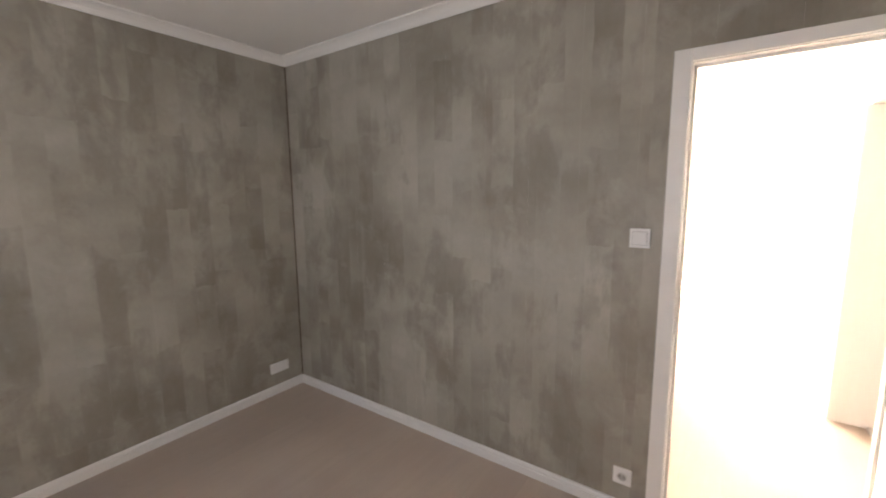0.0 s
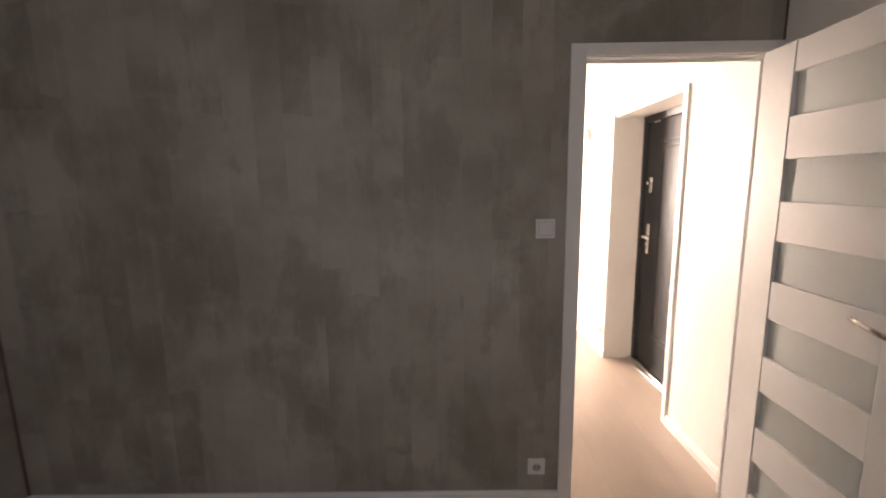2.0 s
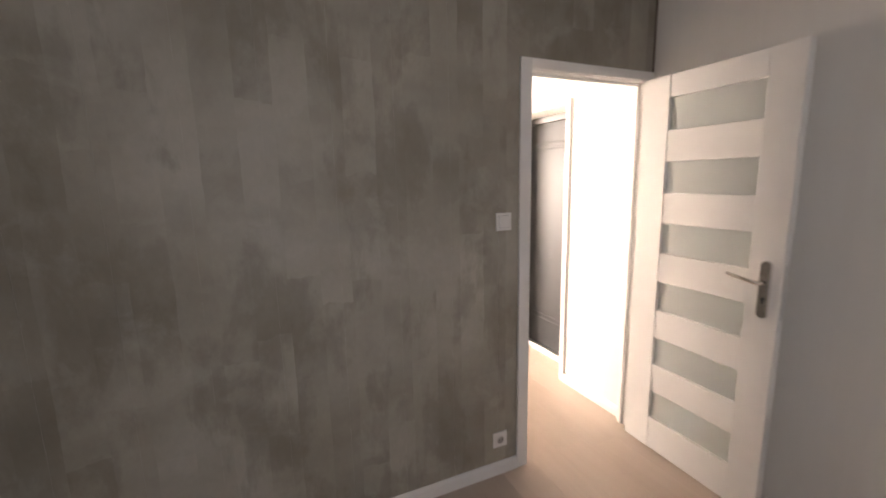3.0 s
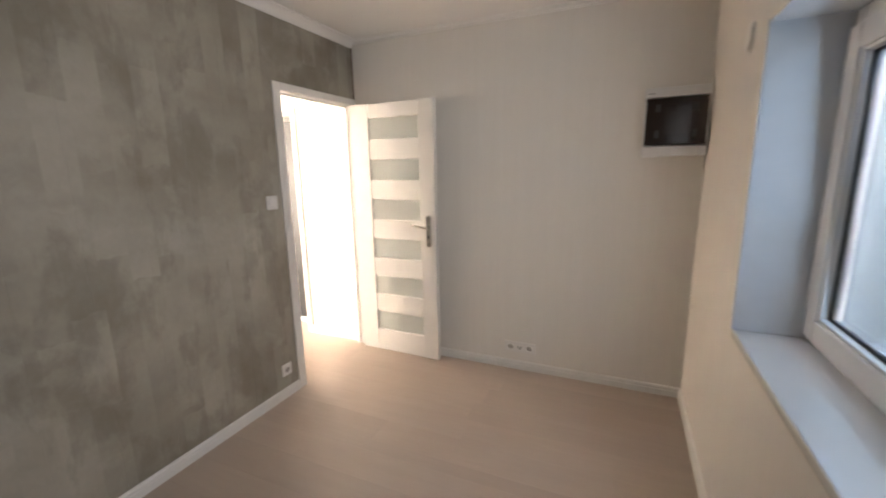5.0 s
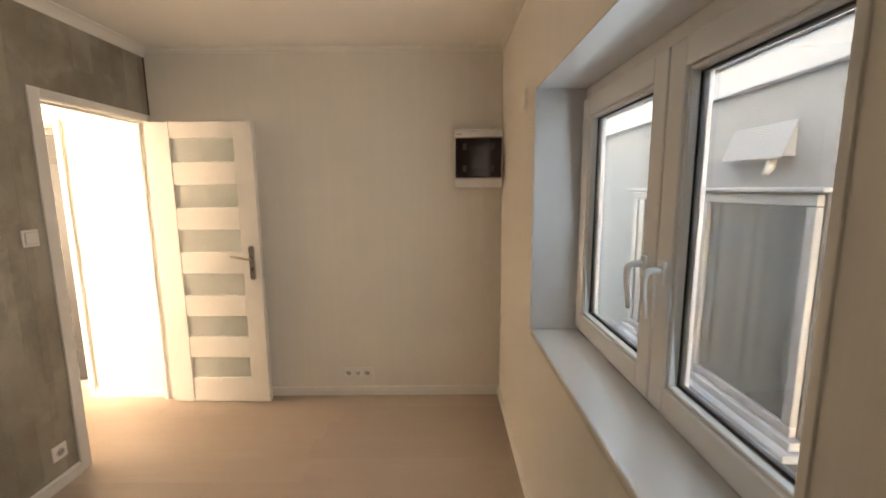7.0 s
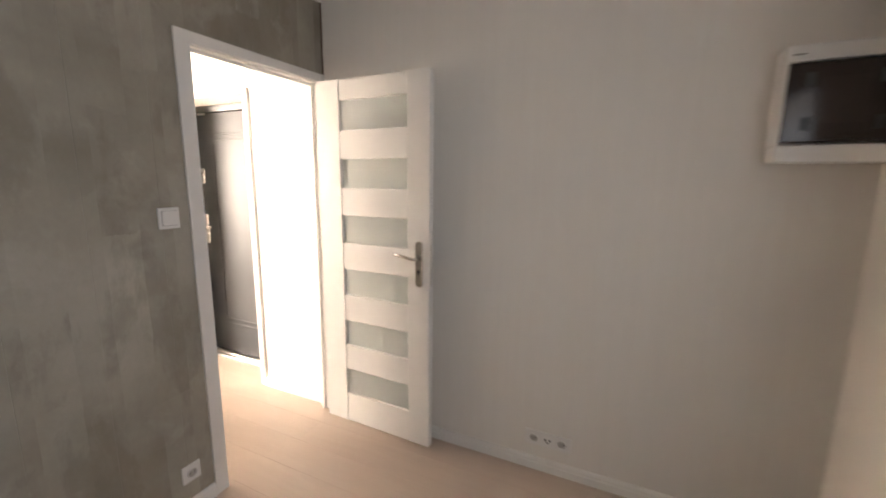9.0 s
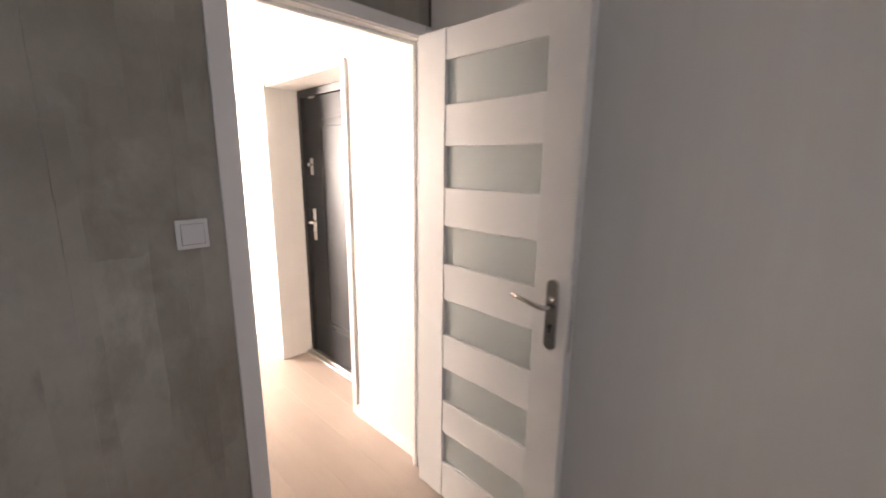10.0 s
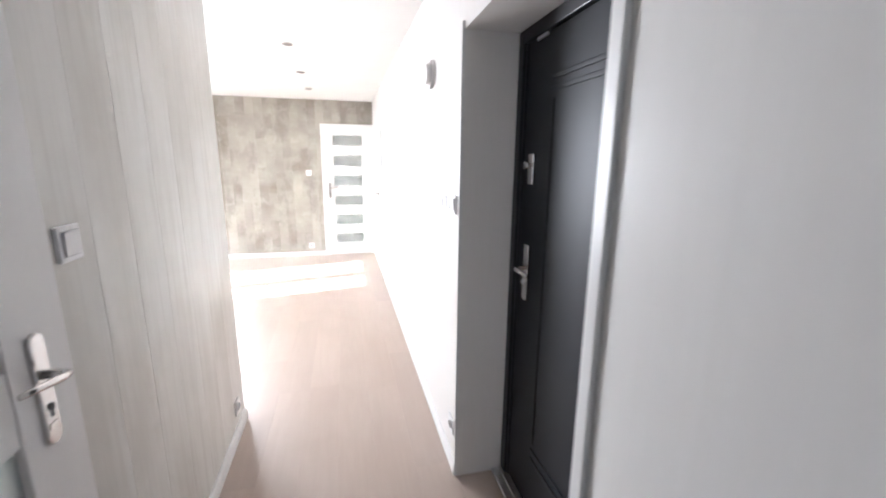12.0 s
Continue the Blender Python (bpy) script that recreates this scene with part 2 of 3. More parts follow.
def box(bm, x0, x1, y0, y1, z0, z1, bevel=0.0, seg=1):
    x0, x1, y0, y1, z0, z1 = min(x0, x1), max(x0, x1), min(y0, y1), max(y0, y1), min(z0, z1), max(z0, z1)
    vs = [bm.verts.new((x, y, z)) for x in (x0, x1) for y in (y0, y1) for z in (z0, z1)]
    fs = [bm.faces.new([vs[i] for i in q]) for q in ((0, 1, 3, 2), (4, 6, 7, 5), (0, 4, 5, 1), (2, 3, 7, 6), (0, 2, 6, 4), (1, 5, 7, 3))]
    if bevel:
        edges = list({e for f in fs for e in f.edges})
        bmesh.ops.bevel(bm, geom=edges, offset=bevel, segments=seg, affect="EDGES", profile=0.5)
    return bm


def block(x0, x1, y0, y1, z0, z1, bevel=0.0, seg=1):
    return box(bmesh.new(), x0, x1, y0, y1, z0, z1, bevel, seg)


def disc(bm, centre, axis, radius, depth, seg=28, squash=1.0, bevel=0.0):
    """A short cylinder whose axis is 0, 1 or 2; it reaches from centre by depth along the axis."""
    m = {0: Matrix.Rotation(radians(90), 4, "Y"), 1: Matrix.Rotation(radians(-90), 4, "X"), 2: Matrix.Identity(4)}[axis]
    c = Vector(centre)
    c[axis] += depth / 2
    r = bmesh.ops.create_cone(bm, cap_ends=True, segments=seg, radius1=radius, radius2=radius, depth=abs(depth),
                              matrix=Matrix.Translation(c) @ m @ Matrix.Diagonal((1, squash, 1, 1)))
    if bevel:
        edges = [e for e in {e for v in r["verts"] for e in v.link_edges} if any(len(f.verts) > 4 for f in e.link_faces)]
        bmesh.ops.bevel(bm, geom=edges, offset=bevel, segments=2, affect="EDGES")
    return bm


def sweep(bm, points, sizes, seg=10):
    """A rounded bar through points; sizes are (half width across, half height)."""
    pts = [Vector(p) for p in points]
    rings = []
    for i, p in enumerate(pts):
        t = (pts[min(i + 1, len(pts) - 1)] - pts[max(i - 1, 0)]).normalized()
        up = Vector((0, 0, 1)) if abs(t.z) < 0.9 else Vector((0, 1, 0))
        side = t.cross(up).normalized()
        up = side.cross(t)
        w, h = sizes[i]
        rings.append([bm.verts.new(p + side * w * math.cos(a) + up * h * math.sin(a)) for a in (2 * math.pi * k / seg for k in range(seg))])
    for a, b in zip(rings, rings[1:]):
        for k in range(seg):
            bm.faces.new((a[k], a[(k + 1) % seg], b[(k + 1) % seg], b[k]))
    bm.faces.new(rings[0])
    bm.faces.new(rings[-1])
    return bm


def wall(name, lo, hi, along, openings, mat, label):
    """A thick wall between two corners; openings are (u0, u1, z0, z1) along its axis 0 or 1."""
    bm = bmesh.new()
    cuts = sorted({lo[along], hi[along], *(o[0] for o in openings), *(o[1] for o in openings)})
    for u0, u1 in zip(cuts, cuts[1:]):
        zs = [(lo[2], hi[2])]
        for o in openings:
            if o[0] <= u0 + 1e-6 and o[1] >= u1 - 1e-6:
                zs = [q for a, b in zs for q in ((a, min(b, o[2])), (max(a, o[3]), b)) if q[1] - q[0] > 1e-4]
        for a, b in zs:
            if along == 0:
                box(bm, u0, u1, lo[1], hi[1], a, b)
            else:
                box(bm, lo[0], hi[0], u0, u1, a, b)
    return tagged(link(name, bm, mat), label, "wall", kind="structure")


def cladding(parent, mat, along, face, back, u0, u1, z0, z1, origin, openings=(), module=0.25, joint=0.0008):
    """Tongue-and-groove wall panels, one object each, from face to back, with chamfered joints."""
    k = math.floor((u0 - origin) / module)
    while origin + k * module < u1:
        a, b = max(u0, origin + k * module), min(u1, origin + (k + 1) * module)
        k += 1
        if b - a < 0.01:
            continue
        bm = bmesh.new()
        cuts = sorted({a, b, *(min(max(v, a), b) for o in openings for v in o[:2])})
        for p, q in zip(cuts, cuts[1:]):
            zs = [(z0, z1)]
            for o in openings:
                if o[0] <= p + 1e-6 and o[1] >= q - 1e-6:
                    zs = [r for s, t in zs for r in ((s, min(t, o[2])), (max(s, o[3]), t)) if r[1] - r[0] > 1e-4]
            for s, t in zs:
                pa, pb = (joint if p == a else 0.0), (joint if q == b else 0.0)
                front = [(p + pa, s), (q - pb, s), (q - pb, t), (p + pa, t)]
                rear = [(p + pa * 0.1, s), (q - pb * 0.1, s), (q - pb * 0.1, t), (p + pa * 0.1, t)]
                place = (lambda u, z, w: (u, w, z)) if along == 0 else (lambda u, z, w: (w, u, z))
                vf = [bm.verts.new(place(u, z, face)) for u, z in front]
                vb = [bm.verts.new(place(u, z, face + math.copysign(joint * 0.8, back - face))) for u, z in rear]
                bm.faces.new(vf)
                for i in range(4):
                    bm.faces.new((vf[i], vf[(i + 1) % 4], vb[(i + 1) % 4], vb[i]))
        part("panel", bm, mat, parent)


def run(name, profile, p0, p1, mat, parent=None, label="", category="", inward=None):
    """A moulding: a profile of (out from wall, up) swept straight from p0 to p1; inward is the wall's normal."""
    bm = bmesh.new()
    n = Vector((*inward, 0))
    ends = [[bm.verts.new(Vector(p) + n * o + Vector((0, 0, u))) for o, u in profile] for p in (p0, p1)]
    c = len(profile)
    for k in range(c):
        bm.faces.new((ends[0][k], ends[0][(k + 1) % c], ends[1][(k + 1) % c], ends[1][k]))
    bm.faces.new(ends[0])
    bm.faces.new(ends[1])
    ob = link(name, bm, mat, parent)
    return tagged(ob, label, category, kind="structure") if parent is None else ob


# ---- structure ----
E, N, W, S = 1.20, 2.475, -2.23, 0.0          # finished faces of the room
HW, FAR, CEIL, HCEIL = 0.078, 9.29, 2.53, 2.435  # hall's west wall, far wall, ceilings
FW = -4.0                                      # far room's window wall
NI0, NI1, NIZ = 3.147, 4.115, 2.04             # niche of the entrance door
WX0, WX1, WZ0, WZ1 = -1.318, 0.150, 0.885, 2.00  # window opening

floor = tagged(link("floor", block(-4.3, 1.6, -0.3, 9.6, -0.25, -0.009), SLAB), "pale oak laminate floor laid in long planks", "floor", kind="structure")

wall_north = wall("wall_north", (-2.35, N + 0.008, 0), (E + 0.02, N + 0.07, 2.75), 0, [(0.375, 1.19, 0, 2.066)], PLASTER, "wall clad in grey concrete-look panels with the room door")
wall_west = wall("wall_west", (-2.35, -0.3, 0), (W - 0.008, N + 0.07, 2.75), 1, [], PLASTER, "wall clad in grey concrete-look panels")
wall_south = wall("wall_south", (-2.35, -0.30, -0.3), (1.5, S - 0.008, 2.75), 0, [(WX0 - 0.008, WX1 + 0.008, WZ0 - 0.03, WZ1 + 0.008)], PLASTER, "off-white panelled wall with a wide window")
wall_east = wall("wall_east", (E + 0.008, -0.30, -0.2), (1.52, 9.6, 2.75), 1, [(NI0 - 0.006, NI1 + 0.006, -0.3, NIZ + 0.006), (7.40, 8.14, 0, 2.05)], PLASTER, "long glossy off-white panelled wall")
wall_hall = wall("wall_hall", (HW - 0.12, N + 0.07, 0), (HW - 0.008, 4.85, 2.75), 1, [(2.68, 3.43, 0, 2.05)], PLASTER, "hall wall clad in pale whitewashed panels")
wall_hall_return = wall("wall_return", (-4.2, 4.73, 0), (HW - 0.12, 4.842, 2.75), 0, [], PLASTER, "plain return wall of the large room")
wall_far = wall("wall_far", (-4.3, FAR + 0.008, 0), (1.52, 9.6, 2.75), 0, [(0.435, 1.175, 0, 2.05), (-3.05, -1.20, 0.55, 2.30)], PLASTER, "far wall clad in grey concrete-look panels")
wall_far_west = wall("wall_window", (-4.25, 4.73, -0.2), (FW, 9.6, 2.75), 1, [(6.27, 7.75, 0.85, 2.25)], PLASTER, "white wall with the large room's window")

ceiling = tagged(link("ceiling", block(-2.35, 1.52, -0.3, N + 0.06, CEIL, 2.8), CEILING), "plain white painted ceiling", "ceiling", kind="structure")
ceiling_hall = tagged(link("ceiling_hall", block(-4.25, 1.52, N + 0.06, 9.6, HCEIL, 2.8), CEILING), "plain white hall ceiling with downlights", "ceiling", kind="structure")
# Slab out of view, added so the sun stays off the rooms.
roof = tagged(link("roof", block(-4.4, 1.7, -0.34, 9.7, 2.8, 2.95), ROOFING), "flat grey roof slab, unseen, added to keep the sun out", "roof", kind="structure")

# skirting and cornice
SKIRT = [(0, 0), (0.016, 0), (0.016, 0.040), (0.0125, 0.042), (0.0125, 0.046), (0.0145, 0.048), (0.0135, 0.056), (0.008, 0.065), (0, 0.067)]
COVE = [(0, 0), (0, -0.058), (0.007, -0.058), (0.010, -0.048), (0.018, -0.034), (0.032, -0.020), (0.046, -0.011), (0.056, -0.008), (0.056, 0)]
SLIM = [(0, 0), (0, -0.036), (0.009, -0.036), (0.011, -0.031), (0.009, -0.026), (0.005, -0.024), (0.005, -0.016), (0.014, -0.006), (0.018, -0.004), (0.018, 0)]


def skirting(p0, p1, inward):
    run("baseboard", SKIRT, (*p0, 0), (*p1, 0), TRIM_WHITE, None, "white moulded baseboard along the wall", "baseboard", inward)


def cornice(p0, p1, inward, profile=COVE):
    run("cornice", profile, (*p0, CEIL), (*p1, CEIL), CEILING, None, "white moulded cornice under the ceiling", "cornice", inward)


skirting((W + 0.016, N), (0.335, N), (0, -1))
skirting((W, S), (W, N), (1, 0))
skirting((E, S), (E, N), (-1, 0))
skirting((W + 0.016, S), (E - 0.016, S), (0, 1))
skirting((E, N + 0.085), (E, NI0 - 0.048), (-1, 0))
skirting((E, NI1 + 0.01), (E, 7.355), (-1, 0))
skirting((E, 8.185), (E, FAR), (-1, 0))
skirting((HW, 3.472), (HW, 4.85), (1, 0))
skirting((FW, FAR), (0.392, FAR), (0, -1))
skirting((FW + 0.016, 4.842), (HW, 4.842), (0, 1))
cornice((W, N), (E, N), (0, -1))
cornice((W, S), (E, S), (0, 1), SLIM)
cornice((W, S), (W, N), (1, 0))
cornice((E, S), (E, N), (-1, 0), SLIM)
for x, y, dx, dy in ((E, N, -1, -1), (W, N, 1, -1)):
    tagged(link("corner_trim", block(x, x + dx * 0.007, y, y + dy * 0.007, 0.067, CEIL - 0.058, 0.001), BROWN_STRIP),
           "thin brown strip in the wall corner", "trim", kind="structure")


# ---- doors ----
STRIPS = [(1.752 - 0.3135 * k, 1.910 - 0.3135 * k) for k in range(6)]
LEAF_W, LEAF_H, LEAF_T = 0.730, 2.022, 0.040
G0, G1 = 0.157, 0.599


def capsule_plate(cx, y, side, z0, z1, r, depth):
    """An upright plate with half-round ends and a chamfered face, standing proud of y towards side."""
    bm = bmesh.new()
    n = 14
    rings = []
    for inset, out in ((0.0, 0.0), (0.0, depth * 0.6), (0.003, depth)):
        rr = r - inset
        pts = [(cx + rr * math.cos(math.pi * k / n), z1 - r + rr * math.sin(math.pi * k / n)) for k in range(n + 1)]
        pts += [(cx - rr * math.cos(math.pi * k / n), z0 + r - rr * math.sin(math.pi * k / n)) for k in range(n + 1)]
        rings.append([bm.verts.new((x, y + side * out, z)) for x, z in pts])
    for a, b in zip(rings, rings[1:]):
        for k in range(len(a)):
            bm.faces.new((a[k], a[(k + 1) % len(a)], b[(k + 1) % len(a)], b[k]))
    bm.faces.new(rings[-1])
    bm.faces.new(rings[0])
    return bm


def door_leaf(parent, m, s, both=True):
    """A white leaf with six frosted strips; u runs from the hinge side, its front looks along -y. s: 1 or -1 along x."""
    bm = bmesh.new()
    box(bm, 0, s * G0, 0, LEAF_T, 0, LEAF_H, 0.0025, 2)
    box(bm, s * G1, s * LEAF_W, 0, LEAF_T, 0, LEAF_H, 0.0025, 2)
    leaf = part("leaf", bm, DOOR_WHITE, parent, "white leaf with six frosted glass strips")
    leaf.matrix_basis = m
    edges = [LEAF_H] + [v for a, b in STRIPS for v in (b, a)] + [0.0]
    for hi, lo in zip(edges[0::2], edges[1::2]):
        part("rail", block(s * G0, s * G1, 0.0025, LEAF_T - 0.0025, lo, hi, 0.0035, 2), DOOR_WHITE, leaf)
    for a, b in STRIPS:
        part("glass", block(s * (G0 - 0.006), s * (G1 + 0.006), 0.017, 0.022, a - 0.006, b + 0.006), FROSTED, leaf, "frosted glass strip")
    cu = s * 0.671
    for side, y in ((-1, 0.0), (1, LEAF_T))[: 2 if both else 1]:
        plate = part("handle_plate", capsule_plate(cu, y, side, 0.926, 1.172, 0.0215, 0.009), NICKEL, leaf, "satin nickel handle plate with round ends")
        bm = bmesh.new()
        y0 = y + side * 0.009
        pts = [(cu, y0, 1.082), (cu, y0 + side * 0.030, 1.082), (cu - s * 0.006, y0 + side * 0.043, 1.083), (cu - s * 0.025, y0 + side * 0.048, 1.086),
               (cu - s * 0.060, y0 + side * 0.047, 1.092), (cu - s * 0.095, y0 + side * 0.044, 1.097), (cu - s * 0.128, y0 + side * 0.041, 1.102)]
        sweep(bm, pts, [(0.010, 0.010), (0.009, 0.009), (0.009, 0.009), (0.007, 0.009), (0.006, 0.0085), (0.005, 0.008), (0.004, 0.006)], 12)
        part("lever", bm, NICKEL, leaf, "satin nickel lever", True)
        bm = disc(bmesh.new(), (cu, y0, 1.010), 1, 0.0085, side * 0.0025, 18)
        box(bm, cu - 0.0035, cu + 0.0035, y0, y0 + side * 0.002, 0.988, 1.008)
        part("keyhole", bm, DARK_HOLE, leaf, "dark keyhole")
        part("key_cover", block(cu - 0.013, cu + 0.013, y0, y0 + side * 0.003, 0.962, 0.975, 0.001), NICKEL, leaf)
    part("latch_plate", block(s * LEAF_W, s * (LEAF_W + 0.0015), 0.010, 0.030, 0.93, 1.16), STEEL, leaf, "steel latch plate on the edge")
    return leaf


def door_set(name, m, thick, label, closed_hinge=0, outer=True, clear=0.69, height=2.02, top=2.086, side=0.066):
    """A wrapped frame in a wall: x across the opening, y into the wall. closed_hinge: 1 hinge at x = 0, -1 at x = clear."""
    d = tagged(empty(name, m), label, "door", kind="structure")
    bm = bmesh.new()
    box(bm, -0.030, 0.0, 0.001, thick, 0, height, 0.001)
    box(bm, clear, clear + 0.030, 0.001, thick, 0, height, 0.001)
    box(bm, -0.030, clear + 0.030, 0.001, thick, height, height + 0.030, 0.001)
    part("jamb", bm, DOOR_WHITE, d)
    bm = bmesh.new()
    box(bm, 0.0, 0.012, 0.042, 0.058, 0, height - 0.012, 0.001)
    box(bm, clear - 0.012, clear, 0.042, 0.058, 0, height - 0.012, 0.001)
    box(bm, 0.0, clear, 0.042, 0.058, height - 0.012, height, 0.001)
    part("door_stop", bm, DOOR_WHITE, d)
    for y0, y1 in ((-0.013, 0.0), (thick, thick + 0.013))[: 2 if outer else 1]:
        bm = bmesh.new()
        box(bm, -0.068, -0.004, y0, y1, 0, top, 0.003, 2)
        box(bm, clear + 0.004, clear + side, y0, y1, 0, top, 0.003, 2)
        box(bm, -0.0038, clear + 0.0038, y0 + 0.0004, y1, height + 0.004, top, 0.003, 2)
        part("casing", bm, DOOR_WHITE, d)
    part("strike_plate", block(0.0, 0.0015, 0.012, 0.034, 0.93, 1.16) if closed_hinge <= 0 else block(clear - 0.0015, clear, 0.012, 0.034, 0.93, 1.16), STEEL, d, "steel strike plate")
    if closed_hinge == 1:
        door_leaf(d, pose(-0.022, -0.016, 0.014), 1)
    elif closed_hinge == -1:
        door_leaf(d, pose(clear + 0.022, -0.016, 0.008), -1)
    return d


door_1 = door_set("door_1", pose(0.404, N, 0), 0.07, "white panelled door with frosted strips, standing open", clear=0.752, height=2.034, side=0.042)
door_leaf(door_1, pose(1.103 - 0.404, 2.443 - N, 0.008, 0, 0, -91.7), 1)
door_2 = door_set("door_2", pose(HW, 2.712, 0, 0, 0, 90), 0.12, "closed white hall door with frosted strips", 1, False)
door_3 = door_set("door_3", pose(0.460, FAR, 0), 0.12, "closed white door with frosted strips in the far wall", -1, False)
door_4 = door_set("door_4", pose(E, 8.116, 0, 0, 0, -90), 0.12, "closed white door in the glossy wall", -1, False)
for nm, bm in (("backing_wall_1", block(0.1, 1.5, 9.60, 9.7, -0.2, 2.75)), ("backing_wall_2", block(1.52, 1.6, 7.2, 8.5, -0.2, 2.75)), ("backing_wall_3", block(-0.25, -0.2, 2.5, 3.6, 0, 2.75))):
    tagged(link(nm, bm, PLASTER), "plain wall behind a closed door", "wall", kind="structure")


def entrance_door():
    """The anthracite security door deep in its niche."""
    d = tagged(empty("door_5", pose(1.43, NI0, 0)), "closed anthracite steel entrance door in a deep niche", "door", kind="structure")
    w = NI1 - NI0
    bm = bmesh.new()
    for y0, y1, z0, z1 in ((0, 0.045, 0.012, NIZ), (w - 0.045, w, 0.012, NIZ), (0.045, w - 0.045, NIZ - 0.05, NIZ)):
        box(bm, 0.0, 0.07, y0, y1, z0, z1, 0.003, 2)
    part("frame", bm, BLACK_FRAME, d, "black steel frame")
    bm = block(0.018, 0.07, 0.047, w - 0.047, 0.022, NIZ - 0.052, 0.003, 2)
    leaf = part("leaf", bm, ANTHRACITE, d, "anthracite embossed leaf")
    part("edge_seal", block(0.010, 0.018, w - 0.065, w - 0.047, 0.022, NIZ - 0.055, 0.002), GASKET, d)
    for a, b, z0, z1 in ((0.20, 0.69, 0.27, 0.33), (0.20, 0.69, 1.775, 1.835)):
        bm = bmesh.new()
        box(bm, 0.012, 0.019, a, b, z0, z0 + 0.018, 0.004, 2)
        box(bm, 0.012, 0.019, a, b, z1 - 0.018, z1, 0.004, 2)
        part("moulding", bm, ANTHRACITE, leaf)
    bm = bmesh.new()
    for y0, y1, z0, z1 in ((0.20, 0.218, 0.352, 1.755), (0.672, 0.69, 0.352, 1.755)):
        box(bm, 0.013, 0.019, y0, y1, z0, z1, 0.004, 2)
    part("moulding", bm, ANTHRACITE, leaf)
    hy = 3.965 - NI0
    lock = part("lock_plate", block(0.006, 0.018, hy - 0.021, hy + 0.021, 1.442, 1.562, 0.003, 2), NICKEL, leaf, "satin nickel lock plate")
    part("thumb_turn", sweep(bmesh.new(), [(0.006, hy, 1.517), (-0.006, hy, 1.517), (-0.022, hy, 1.517)], [(0.010, 0.010), (0.010, 0.010), (0.006, 0.016)], 12), NICKEL, lock, "", True)
    plate = part("handle_plate", block(0.006, 0.018, hy - 0.021, hy + 0.021, 0.955, 1.195, 0.003, 2), NICKEL, leaf, "satin nickel handle plate")
    pts = [(0.006, hy, 1.095), (-0.030, hy, 1.095), (-0.040, hy - 0.012, 1.095), (-0.042, hy - 0.06, 1.095), (-0.042, hy - 0.125, 1.095)]
    part("lever", sweep(bmesh.new(), pts, [(0.011, 0.011), (0.010, 0.010), (0.010, 0.010), (0.008, 0.010), (0.007, 0.009)], 12), NICKEL, plate, "", True)
    part("cylinder", disc(bmesh.new(), (0.006, hy, 1.035), 0, 0.010, -0.010, 18), STEEL, plate)
    # Steel bar added to give the bright glint below the frame's head.
    part("glint_bar", block(0.008, 0.018, hy - 0.075, hy + 0.005, 1.975, 1.988, 0.002), STEEL, leaf, "small bright steel bar giving a glint under the frame")
    bm = block(-0.05, 0.075, 0.0, w, 0.0, 0.014, 0.003)
    box(bm, -0.012, 0.0, 0.0, w, 0.014, 0.020, 0.001)
    part("threshold", bm, STEEL, d, "bright aluminium threshold")
    return d


entrance_door()
tagged(link("backing_wall_4", block(1.505, 1.6, 2.9, 4.4, -0.2, 2.75), PLASTER), "plain wall behind the entrance door", "wall", kind="structure")
# niche lining and corner beads
bm = bmesh.new()
box(bm, E, 1.43, NI1, NI1 + 0.006, 0, NIZ)
box(bm, E, 1.43, NI0 - 0.006, NI0, 0, NIZ)
box(bm, E, 1.43, NI0, NI1, NIZ, NIZ + 0.006)
tagged(link("trim_niche", bm, LINEN), "off-white lining of the entrance niche", "trim", kind="structure")
for y0, y1, w in ((NI0 - 0.043, NI0, 1), (NI1, NI1 + 0.012, 0)):
    bm = block(E - 0.013, E + 0.003, y0, y1, 0, 2.07, 0.004, 2)
    tagged(link("corner_trim", bm, TRIM_WHITE), "white corner strip on the niche edge", "trim", kind="structure")


